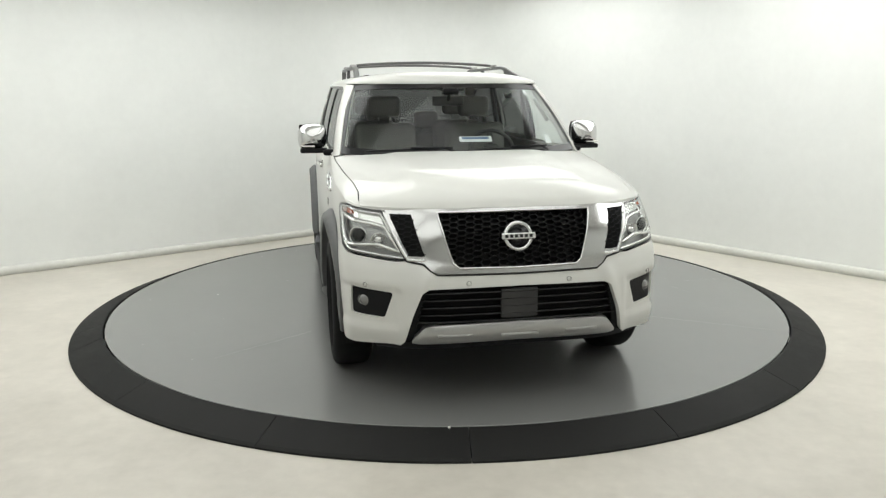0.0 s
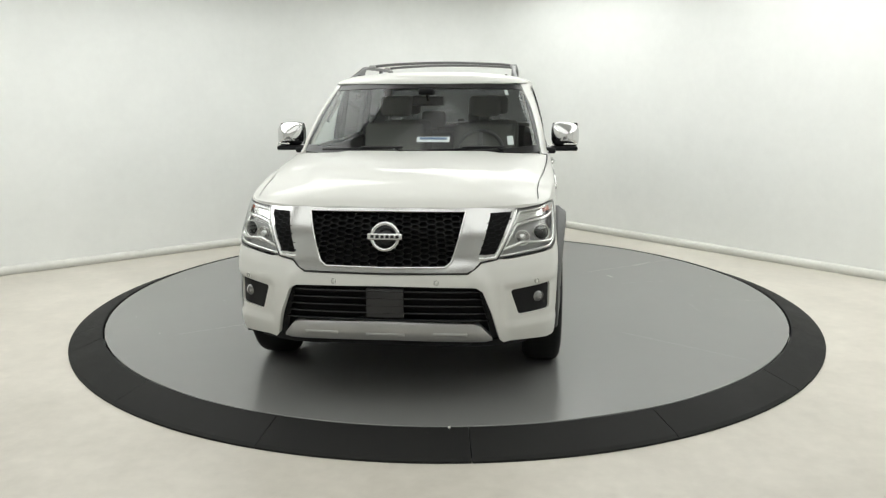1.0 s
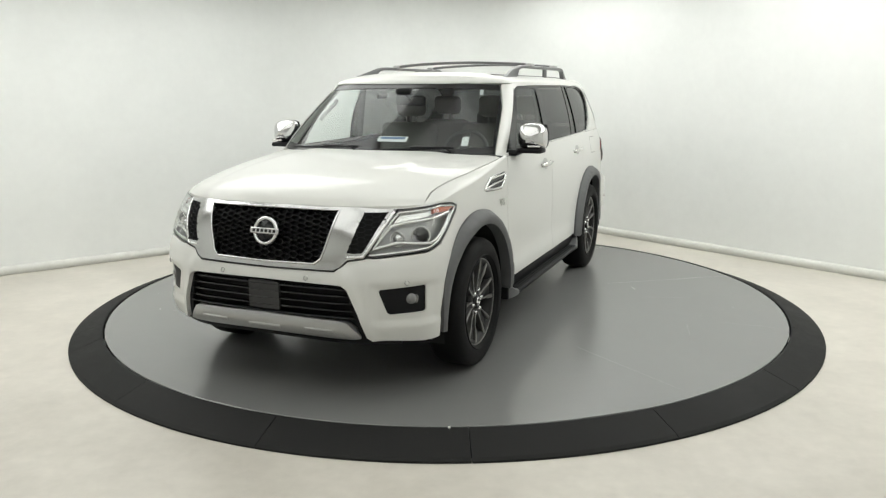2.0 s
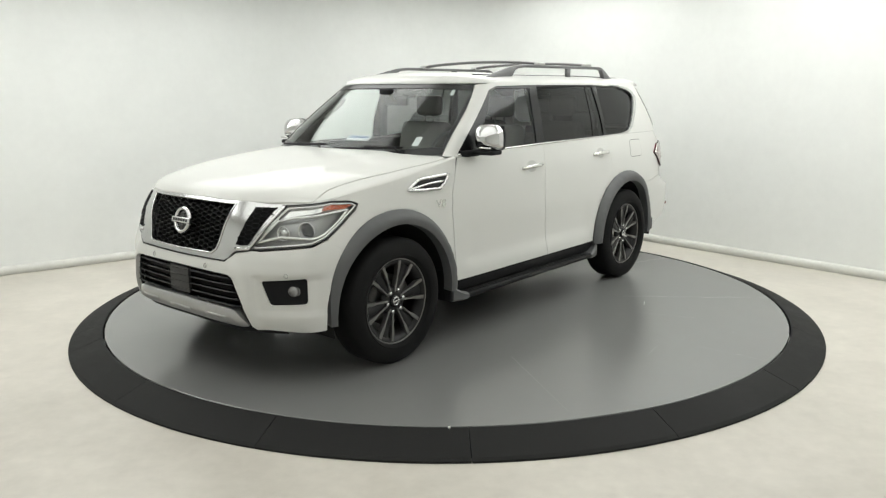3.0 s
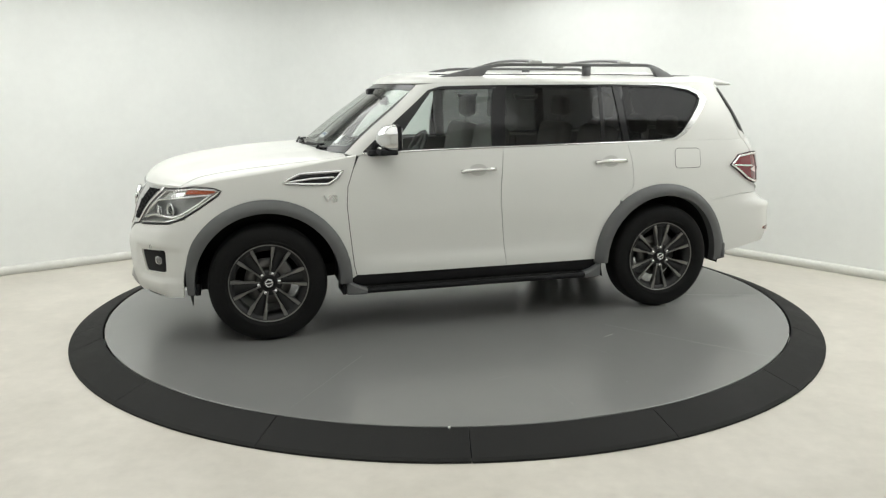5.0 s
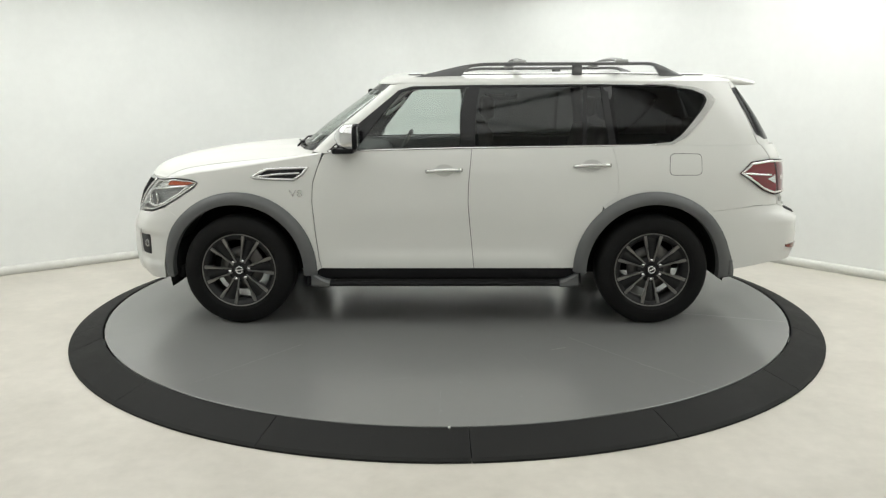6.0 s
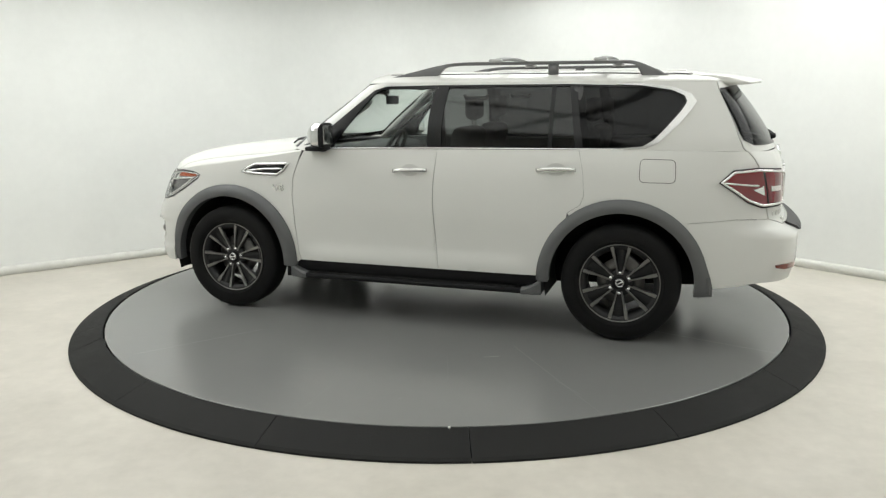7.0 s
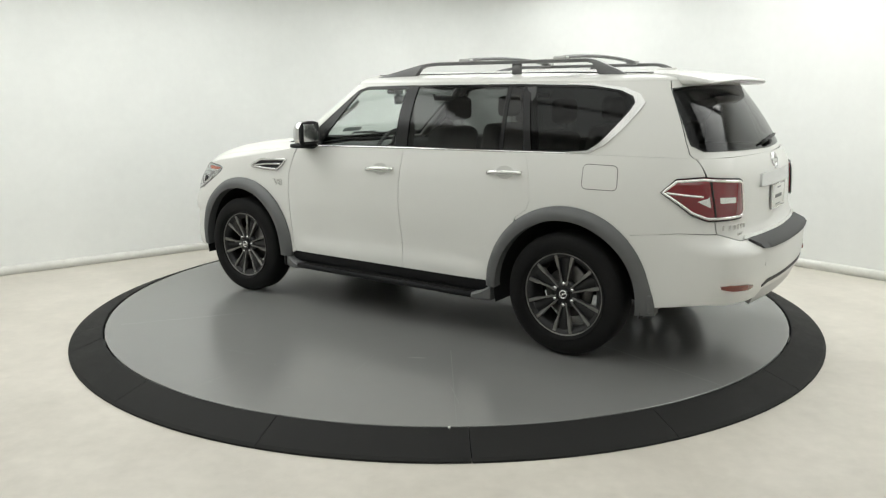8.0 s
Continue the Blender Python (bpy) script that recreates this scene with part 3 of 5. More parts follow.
def build_panels():
    gap = -0.0034
    # bonnet
    rows = []
    for j in range(49):
        s = -1 + 2 * j / 48
        row = []
        for i in range(44):
            a = (i / 43) ** 0.6
            v0 = s
            x = 1.2
            for _ in range(6):
                y = abs(v0) * ye(min(x, 2.15)) * seam_v(min(x, 2.13))
                xr, xf = cowl_x(y), min(nose_x(y), 2.44) - 0.003
                x = xr + (xf - xr) * a
            row.append(bonnet(x, s * seam_v(min(x, 2.13)) * 0.994) if x < 2.12 else None)
            if row[-1] is None:
                yy = s * min(0.86, ye(2.12) * 0.96)
                d = nose_x(abs(yy)) - x
                v = abs(yy) / max(ye(2.12), 0.5)
                low = edge_z(2.12)
                z = low + (max(hood_z(d), 1.09) - low) * max(0.0, 1 - min(v, 1.0) ** 3) ** 0.4 + 0.010 * sstep(0.60, 0.50, abs(yy)) * sstep(0.0, 0.25, d)
                row[-1] = Vector((x, yy, z))
        rows.append(row)
    bm = loft(rows)
    bmesh.ops.recalc_face_normals(bm, faces=bm.faces[:])
    if sum(f.normal.z for f in bm.faces) < 0:
        bmesh.ops.reverse_faces(bm, faces=bm.faces[:])
    part("bonnet", turn_in(bm, (0, 0, -0.018)), PAINT, suv, "smooth pearl white bonnet")
    # front wings: the side and the rolled top in one pressing
    top = [(solve(skin, LOW_LEN, "x", x, edge_z(x)), edge_z(x)) for x in np.linspace(0.925, 2.05, 24)]
    lamp = trace(skin, "x1.93,1.078 x1.872,1.055 x1.898,1.016 x2.015,0.940 x2.135,0.870")
    loop = top + lamp + arch(AXLE, 0.585, A1, 181) + trace(skin, "x0.99,0.37") + grown_line(trace(skin, DOOR_FRONT), -gap)[:-1]
    side = sheet(skin, loop, step=0.035)
    rows = []
    for i in range(30):
        x = 0.925 + (2.135 - 0.925) * i / 29
        v0 = seam_v(x) * 1.002
        rows.append([bonnet(x, v0 + (1 - v0) * (1 - (1 - k / 10) ** 2.2)) for k in range(11)])
    strip = loft(rows)
    bmesh.ops.recalc_face_normals(strip, faces=strip.faces[:])
    if sum(f.normal.z for f in strip.faces) < 0:
        bmesh.ops.reverse_faces(strip, faces=strip.faces[:])
    both("front_wing", join(side, strip), PAINT, suv)
    # doors
    belt1, belt2 = trace(skin, "x0.905,1.272 x0.4,1.292 x-0.209,1.304"), trace(skin, "x-0.209,1.304 x-0.8,1.312 x-1.265,1.318")
    f_edge, split, r_edge = trace(skin, DOOR_FRONT), trace(skin, DOOR_SPLIT), trace(skin, DOOR_REAR)
    door = grown(f_edge + belt1[1:-1] + split[::-1], gap * 0.7)
    fd = both("front_door", sheet(skin, door, step=0.03, depth=0.007, off=door_relief), PAINT, suv)
    a3 = arch_angle(-AXLE, -1.20, 0.87)
    rear_arch = arch(-AXLE, 0.590, a3, -1, 14)
    door = grown(split + belt2[1:-1] + r_edge + rear_arch[1:] + trace(skin, "x-0.98,0.395"), gap * 0.7)
    rd = both("rear_door", sheet(skin, door, step=0.03, depth=0.007, off=door_relief), PAINT, suv)
    # rear quarters
    q = r_edge[::-1] + trace(skin, "x-1.7,1.322 x-2.1,1.322 x-2.3,1.322 x-2.385,1.322 x-2.43,1.27 r0.872,1.20 r0.868,1.0 r0.865,0.872 x-2.333,0.868 x-2.03,0.830")
    q = q + arch(-AXLE, 0.585, arch_angle(-AXLE, -2.03, 0.79), arch_angle(-AXLE, -1.20, 0.87), 18)
    both("rear_quarter", sheet(skin, q, step=0.035), PAINT, suv)
    # front bumper with its fog lamp pockets and lower opening
    half = trace(skin, "y0,0.738 y0.47,0.746 y0.52,0.79 y0.60,0.812 y0.68,0.806 x2.24,0.832 x2.150,0.862 x2.125,0.862 x2.05,0.80") + arch(AXLE, 0.585, A1, -2, 8)
    half += trace(skin, "x2.17,0.315 y0.90,0.315 y0.66,0.335 y0.635,0.36 y0.60,0.50 y0.545,0.64 y0.51,0.662 y0,0.668")
    fog = soften(resample(trace(skin, "y0.705,0.634 x2.285,0.652 x2.285,0.494 y0.755,0.484"), 0.05), 2)
    loop = half + [(-u, z) for u, z in half[::-1] if u > 1e-6]

    def relief(u, z):
        """The raised fold beside the intake and the sunk field round the fog lamp."""
        y = abs(skin(u, z).y)
        fold = 0.52 + 0.30 * (0.74 - z)
        d = 0.016 * math.exp(-((y - fold) / 0.045) ** 2) * sstep(0.80, 0.70, z)
        sunk = sstep(0.655, 0.685, y) * sstep(0.975, 0.955, y) * sstep(0.415, 0.455, z) * sstep(0.672, 0.650, z)
        return d - 0.016 * sunk
    bump = part("front_bumper", sheet(skin, loop, [fog, [(-u, z) for u, z in fog]], step=0.02, depth=0.03, off=relief), PAINT, suv)
    for sg in (1, -1):
        f2 = [(sg * u, z) for u, z in grown(fog, 0.006)]
        pocket = part("fog_lamp_pocket", sheet(skin, f2, step=0.03, off=-0.028, depth=0), BLACK, bump, "black recessed fog lamp pocket")
    # rear bumper
    half = trace(skin, "x-2.03,0.827 x-2.333,0.8645 r0.862,0.868 r0.73,0.819 r0,0.809")[::-1]
    low = arch(-AXLE, 0.585, A2, 181, 10) + trace(skin, "x-2.22,0.382 x-2.37,0.408 x-2.52,0.440 r0.80,0.455 r0.62,0.455 r0.55,0.50 r0,0.50")
    half = [half[0]] + half[1:] + low
    part("rear_bumper", sheet(skin_tail, tail_full(half, LOW_LEN), step=0.035, depth=0.025), PAINT, suv)
    # tailgate, lower part
    half = trace(skin, "r0,1.322 x-2.391,1.322 x-2.436,1.27 r0.866,1.20 r0.862,1.0 r0.859,0.872 r0.72,0.822 r0,0.813")
    gate = part("tailgate", sheet(skin_tail, tail_full(half, LOW_LEN), step=0.035), PAINT, suv)
    # upper body side: pillars and roof edge round the side windows
    dlo = trace(upper, "x0.885,1.287 x0.62,1.512 x0.345,1.738 x0.242,1.766 x-0.197,1.773 x-1.177,1.775 x-1.684,1.762 x-1.880,1.735 x-1.985,1.692 x-2.020,1.650 x-1.99,1.60 x-1.920,1.507 x-1.800,1.385 x-1.714,1.336 x-1.6,1.327 x-1.265,1.323 x-0.166,1.311")
    loop = trace(upper, "x1.0,1.285 x0.85,1.42 x0.62,1.60 x0.415,1.775 x0.3,1.785 x0,1.785 x-0.8,1.785 x-1.6,1.785 x-2.0,1.785 x-2.12,1.785 x-2.160,1.785 x-2.172,1.74 x-2.318,1.42 x-2.35,1.345 x-2.375,1.322 x-2.2,1.322 x-1.7,1.322 x-1.265,1.318 x-0.2,1.304 x0.9,1.272")
    pill = both("upper_side", sheet(upper, loop, [dlo], step=0.03, depth=0.02), PAINT, suv)
    win_f = trace(upper, "x0.655,1.305 x0.325,1.728 x0.255,1.748 x-0.165,1.748 x-0.125,1.316")
    win_r = trace(upper, "x-0.235,1.321 x-0.270,1.760 x-1.175,1.763 x-1.238,1.327")
    win_q = trace(upper, "x-1.290,1.333 x-1.225,1.761 x-1.684,1.748 x-1.86,1.722 x-1.94,1.69 x-1.962,1.655 x-1.88,1.52 x-1.77,1.392 x-1.70,1.347")
    both("window_surround", sheet(upper, grown(dlo, 0.004), [win_f, win_r, win_q], step=0.03, off=-0.004, depth=0.012), GLOSSBLACK, suv, "gloss black window surround")
    for d in fd:
        sg = 1 if d is fd[0] else -1
        part("window_pane", sheet(upper, [(sg * u, z) for u, z in grown(win_f, 0.01)], step=0.05, off=-0.012, depth=0), FRONT_GLASS, d, "lightly tinted window pane")
    for d in rd:
        sg = 1 if d is rd[0] else -1
        part("window_pane", sheet(upper, [(sg * u, z) for u, z in grown(win_r, 0.01)], step=0.05, off=-0.012, depth=0), PRIVACY, d, "dark privacy glass pane")
        div = trace(upper, "x-1.045,1.762 x-1.040,1.325 x-1.068,1.325 x-1.075,1.762")
        part("window_divider", sheet(upper, [(sg * u, z) for u, z in div], step=0.05, off=-0.008, depth=0.004), GLOSSBLACK, d)
    for p in pill:
        sg = 1 if p is pill[0] else -1
        part("quarter_pane", sheet(upper, [(sg * u, z) for u, z in grown(win_q, 0.01)], step=0.05, off=-0.012, depth=0), PRIVACY_REAR, p, "dark privacy glass quarter pane")
        line = trace(upper, "x0.88,1.286 x0.3,1.300 x-0.166,1.309 x-0.8,1.316 x-1.265,1.321 x-1.6,1.325")
        part("belt_strip", trim(upper, [(sg * u, z) for u, z in line], 0.007, 0.002, closed=False), CHROME, p, "thin chrome strip under the windows")
        wide = trace(upper, "x-1.55,1.322 x-1.714,1.331 x-1.812,1.382 x-1.935,1.505 x-2.01,1.60 x-2.040,1.652 x-2.0,1.705 x-1.89,1.746 x-1.684,1.771 x-1.5,1.774 x-1.5,1.768 x-1.684,1.758 x-1.87,1.728 x-1.955,1.692 x-1.975,1.652 x-1.95,1.60 x-1.89,1.525 x-1.775,1.395 x-1.70,1.346 x-1.55,1.332")
        part("window_trim", sheet(upper, [(sg * u, z) for u, z in wide], step=0.02, off=0.008, depth=0.012), SATIN_TRIM, p, "broad chrome trim round the quarter window")
    # windscreen with its black border
    half = trace(upper, "y0,1.797 y0.40,1.793 x0.425,1.774 x0.62,1.605 x0.85,1.425 x0.99,1.30 y0.6,1.285 y0,1.275")
    hole = trace(upper, "y0,1.755 y0.40,1.752 x0.465,1.737 x0.62,1.62 x0.84,1.45 x0.955,1.345 y0.6,1.325 y0,1.320")
    ws = part("windscreen", sheet(upper, full(half), step=0.05, off=-0.006, depth=0.0), SCREEN_GLASS, suv, "clear laminated windscreen")
    part("screen_border", sheet(upper, full(half), [full(hole)], step=0.03, off=-0.003, depth=0.003), GLOSSBLACK, ws, "black printed border of the windscreen")
    # rear window
    half = trace(upper, "r0,1.762 r0.60,1.752 x-2.180,1.740 x-2.198,1.69 x-2.326,1.44 x-2.352,1.395 r0.82,1.360 r0,1.345")
    part("rear_window", sheet(upper_tail, tail_full(half, UP_LEN), step=0.05, off=0.004, depth=0.01), PRIVACY_REAR, gate, "dark privacy glass rear window")
    up_half = trace(upper, "r0,1.787 x-2.166,1.787 x-2.178,1.74 x-2.324,1.42 x-2.356,1.345 x-2.381,1.322 r0,1.322")
    part("tailgate_frame", sheet(upper_tail, tail_full(up_half, UP_LEN), [tail_full(trace(upper, "r0,1.752 r0.60,1.742 x-2.190,1.730 x-2.208,1.68 x-2.336,1.44 x-2.362,1.405 r0.81,1.370 r0,1.355"), UP_LEN)], step=0.03, depth=0.015), PAINT, gate)
    # roof
    rows = []
    pts = [(float(a), float(b)) for a, b in TOP[::2]] + ([] if (len(TOP) - 1) % 2 == 0 else [tuple(TOP[-1])])
    ring = pts + [(a, -b) for a, b in pts[-2:0:-1]]
    for k in range(25):
        s = 1 - (1 - k / 24) ** 2.4 if k else 0.0
        s = min(1.0, s)
        row = []
        for x, y in ring:
            cx = min(max(x, -1.9), 0.2)
            px, py = cx + (x - cx) * s, y * s
            row.append(Vector((px, py, Z_TOP + 0.098 * max(0.0, 1 - s ** 2.2) ** 0.5 * (1 - 0.18 * sstep(-1.2, -2.2, px)))))
        rows.append(row)
    bm = loft(rows, closed=True)
    bmesh.ops.remove_doubles(bm, verts=bm.verts[:], dist=1e-4)
    bmesh.ops.recalc_face_normals(bm, faces=bm.faces[:])
    roof = part("roof", bm, PAINT, suv, "smooth pearl white roof")
    for y in (0.60, -0.60):
        part("roof_channel", sweep([(x, y, Z_TOP + 0.098 * (1 - (abs(y) / 0.81) ** 2.2) ** 0.5 * (1 - 0.18 * sstep(-1.2, -2.2, x)) + 0.001) for x in np.linspace(0.28, -2.0, 24)], 0.012, 0.003), BLACK, roof, "thin black roof channel")
    # spoiler
    rows = []
    for x, w, zt, zb in ((-1.98, 0.62, 1.855, 1.80), (-2.15, 0.67, 1.848, 1.79), (-2.30, 0.68, 1.832, 1.775), (-2.42, 0.67, 1.812, 1.775), (-2.475, 0.655, 1.800, 1.778), (-2.487, 0.645, 1.793, 1.785)):
        row = []
        for k in range(17):
            t = -1 + 2 * k / 16
            row.append(Vector((x + 0.10 * abs(t) ** 3 * sstep(-2.1, -2.45, x), t * w, zt - 0.022 * abs(t) ** 4)))
        for k in range(17):
            t = 1 - 2 * k / 16
            row.append(Vector((x + 0.10 * abs(t) ** 3 * sstep(-2.1, -2.45, x), t * w, zb - 0.012 * abs(t) ** 4)))
        rows.append(row)
    bm = loft(rows, closed=True)
    bm.verts.ensure_lookup_table()
    bm.faces.new([bm.verts[len(bm.verts) - 34 + i] for i in range(34)])
    bmesh.ops.recalc_face_normals(bm, faces=bm.faces[:])
    sp = part("rear_spoiler", bm, PAINT, gate)
    part("roof_antenna", block((-1.95, -0.03, 1.845), (-1.80, 0.03, 1.885), 0.014, seg=3), PAINT, roof)
    # what lies behind the gaps: inner body sides
    inner = trace(skin, "x1.06,1.22 x1.04,0.95 x1.0,0.45 x-1.0,0.45 x-1.02,0.62 x-1.28,0.96 x-1.42,1.29 x-0.2,1.285 x0.86,1.25")
    both("inner_side", sheet(skin, inner, step=0.05, off=-0.016, depth=0), SEAM, suv)
    return bump, gate, roof, fd, rd


def grown_line(line, d):
    return [(u - d, z) for u, z in line]


SATIN_TRIM = material("soft_chrome", (0.60, 0.60, 0.59), 0.22, metal=0.8)
PRIVACY_REAR = glass("rear_privacy_glass", (0.085, 0.088, 0.09), 0.022)
bumper, gate, roof, front_doors, rear_doors = build_panels()


# ---- cladding, wheels and underside ----
def soft_edge(cx, u, z):
    """The arch trim leans back to the body towards its outer edge."""
    r = math.hypot(skin(u, z).x - cx, z - ARCH_Z)
    return 0.30 + 0.70 * sstep(0.606, 0.562, r)


def build_cladding():
    outer = []
    for i in range(35):
        a = -5 + 188 * i / 34
        outer += arch(AXLE, 0.605 - 0.045 * (1 - sstep(-5, 38, a)), a, a, 1)[:1]
    inner = arch(AXLE, 0.512, 183, -6, 34)
    both("front_arch_trim", sheet(skin, outer + inner, step=0.03, off=lambda u, z: (0.055 - 0.045 * sstep(1.70, 2.12, skin(u, z).x)) * soft_edge(AXLE, u, z), depth=0.075, crown=0.010), CLAD, suv, "grey plastic wheel arch trim")
    outer = []
    for i in range(35):
        a = -1 + 186 * i / 34
        outer += arch(-AXLE, 0.602 + 0.03 * sstep(163, 185, a), a, a, 1)[:1]
    inner = arch(-AXLE, 0.508, 187, -1, 34)
    both("rear_arch_trim", sheet(skin, outer + inner, step=0.03, off=lambda u, z: (0.055 - 0.035 * sstep(-1.80, -2.15, skin(u, z).x)) * soft_edge(-AXLE, u, z), depth=0.075, crown=0.010), CLAD, suv, "grey plastic wheel arch trim")
    for cx in (AXLE, -AXLE):
        rows = []
        for y in (0.50, 0.56, 0.80, 0.965 if cx > 0 else 0.985):
            rows.append([Vector((cx + 0.545 * math.cos(radians(a)), y, ARCH_Z + 0.545 * math.sin(radians(a)))) for a in range(-14, 196, 7)])
        bm = loft(rows)
        bm.verts.ensure_lookup_table()
        bm.faces.new([bm.verts[i] for i in range(30)])
        both("wheel_well", bm, WELL, suv, "black felt wheel well liner")
    # sill, running board and their grey end caps
    sill = block((-1.02, 0.80, 0.30), (1.02, 0.965, 0.415), 0.02)
    both("sill", sill, BLACK, suv)
    board = block((-0.90, 0.86, 0.262), (0.90, 1.035, 0.300), 0.014)
    for b in both("running_board", board, BLACK, suv, "black running board with tread ribs"):
        sg = 1 if sum(v.co.y for v in b.data.vertices) > 0 else -1
        for k in range(5):
            y = 0.90 + 0.025 * k
            part("tread_rib", block((-0.84, min(sg * y, sg * (y + 0.010)), 0.299), (0.84, max(sg * y, sg * (y + 0.010)), 0.305), 0.002), RUBBER, b)
        for x, s in ((0.88, 1), (-0.88, -1)):
            rows = []
            for k in range(7):
                q = k / 6
                xx = x + s * 0.145 * q
                y1, z0, z1 = 1.038 - 0.03 * q * q, 0.256, 0.304 + 0.065 * q ** 1.5
                rows.append([Vector((xx, sg * yy, zz)) for yy, zz in ((0.84, z0), (y1 - 0.012, z0), (y1, z0 + 0.012), (y1, z1 - 0.015), (y1 - 0.015, z1), (0.84, z1))])
            bm = loft(rows, closed=True)
            bm.verts.ensure_lookup_table()
            bm.faces.new([bm.verts[i] for i in range(6)])
            bm.faces.new([bm.verts[len(bm.verts) - 6 + i] for i in range(6)])
            bmesh.ops.recalc_face_normals(bm, faces=bm.faces[:])
            part("end_cap", bm, CLAD, b, "grey end cap", smooth=False)
    # mud flaps behind the wheels
    both("mud_flap", block((-2.20, 0.72, 0.34), (-2.165, 0.985, 0.46), 0.012), CLAD, suv, "grey flap behind the rear wheel")
    both("mud_flap", block((1.03, 0.78, 0.26), (1.06, 1.01, 0.48), 0.008), BLACK, suv)
    both("front_air_flap", block((2.06, 0.55, 0.29), (2.10, 0.84, 0.38), 0.008), BLACK, suv)
    # underside
    part("underbody", join(block((-2.5, -0.50, 0.36), (2.35, 0.50, 0.60), 0.03), block((-1.02, -0.86, 0.34), (1.02, 0.86, 0.58), 0.03), block((-2.55, -0.86, 0.42), (-2.15, 0.86, 0.62), 0.03), block((2.08, -0.86, 0.36), (2.33, 0.86, 0.60), 0.03)), WELL, suv, "dark underbody")
    part("exhaust_silencer", sweep([(-1.95, -0.30, 0.34), (-2.0, -0.30, 0.34), (-2.35, -0.28, 0.34), (-2.40, -0.28, 0.34)], 0.10, 0.07, 16), IRON, suv)
    part("front_axle", sweep([(AXLE, -0.72, HUB_Z), (AXLE, 0.72, HUB_Z)], 0.045), IRON, suv)
    part("rear_axle", sweep([(-AXLE, -0.72, HUB_Z), (-AXLE, 0.72, HUB_Z)], 0.055), IRON, suv)
    part("skid_pan", block((1.5, -0.45, 0.27), (2.25, 0.45, 0.34), 0.03), BLACK, suv)


def build_wheel():
    """A wheel about its hub; the outer face looks along +y."""
    rim = part("wheel", lathe([(0.255, -0.15), (0.262, -0.13), (0.240, -0.10), (0.235, 0.04), (0.262, 0.062), (0.281, 0.070), (0.287, 0.066), (0.285, 0.050), (0.268, 0.035)], 72), RIM, suv, "dark alloy wheel with twelve machined spokes")
    prof = [(0.272, -0.135), (0.31, -0.150), (0.375, -0.148), (0.408, -0.128), (0.421, -0.10), (0.4235, 0.0), (0.421, 0.055), (0.409, 0.078), (0.386, 0.092), (0.345, 0.099), (0.318, 0.096), (0.300, 0.088), (0.290, 0.078), (0.284, 0.068)]
    tyre = part("tyre", lathe(prof, 96), TYRE, rim, "black off-road tyre")
    ring = []
    for k in range(2):
        ring.append(lathe([(0.306 + 0.045 * k, 0.0925), (0.309 + 0.045 * k, 0.101 - 0.003 * k), (0.313 + 0.045 * k, 0.0925)], 72))
    part("sidewall_rib", join(*ring), TYRE, rim)
    part("rim_edge", lathe([(0.276, 0.066), (0.280, 0.0725), (0.286, 0.0715), (0.288, 0.064)], 72), SPOKE, rim, "thin machined rim edge")
    for k in range(6):
        for s in (-1, 1):
            rows = []
            for r, w, y in ((0.060, 0.0060, 0.050), (0.10, 0.0060, 0.052), (0.165, 0.0060, 0.057), (0.180, 0.0080, 0.060), (0.198, 0.0115, 0.063), (0.240, 0.0130, 0.065), (0.279, 0.0142, 0.066)):
                c = s * (0.021 + 0.0375 * (r - 0.09) / 0.17) + s * 0.004 * (w - 0.005) / 0.013
                rows.append([Vector((r, yy, c + zz)) for yy, zz in ((y - 0.035, -w), (y - 0.003, -w), (y, -w + 0.002), (y, w - 0.002), (y - 0.003, w), (y - 0.035, w))])
            bm = loft(rows, closed=True)
            bmesh.ops.recalc_face_normals(bm, faces=bm.faces[:])
            bm.transform(pose(0, 0, 0, 0, 60 * k, 0))
            part("spoke", bm, SPOKE, rim, smooth=False)
        # dark web between the two spokes of a pair
        rows = []
        for r, w, y in ((0.05, 0.016, 0.040), (0.12, 0.027, 0.040), (0.19, 0.042, 0.044), (0.275, 0.060, 0.048)):
            rows.append([Vector((r, y, -w)), Vector((r, y + 0.006, 0)), Vector((r, y, w)), Vector((r, y - 0.03, w)), Vector((r, y - 0.03, -w))])
        bm = loft(rows, closed=True)
        bmesh.ops.recalc_face_normals(bm, faces=bm.faces[:])
        bm.transform(pose(0, 0, 0, 0, 60 * k, 0))
        part("spoke_web", bm, RIM, rim)
        a = radians(60 * k)
        part("lug_nut", lathe([(0.0, 0.066), (0.010, 0.065), (0.0135, 0.060), (0.0145, 0.04)], 12, pose(0.074 * math.cos(a), 0, 0.074 * math.sin(a))), CHROME, rim, "chrome lug nut")
    part("hub", lathe([(0.0, 0.046), (0.08, 0.046), (0.095, 0.040), (0.10, 0.01)], 36), RIM, rim)
    part("centre_cap", lathe([(0.0, 0.066), (0.034, 0.065), (0.042, 0.058), (0.043, 0.04)], 36), GLOSSBLACK, rim, "black centre cap")
    part("cap_emblem", join(lathe([(0.022, 0.0655), (0.024, 0.068), (0.028, 0.068), (0.030, 0.0645)], 30), block((-0.030, 0.064, -0.005), (0.030, 0.069, 0.005), 0.001)), CHROME, rim, "small bright round emblem")
    part("brake_disc", lathe([(0.06, -0.045), (0.06, -0.02), (0.17, -0.02), (0.17, -0.045)], 48), IRON, rim, "worn steel brake disc")
    part("brake_caliper", block((0.09, -0.05, -0.09), (0.19, 0.004, 0.09), 0.015, pose(0, 0, 0, 0, 200, 0)), IRON, rim)
    return rim


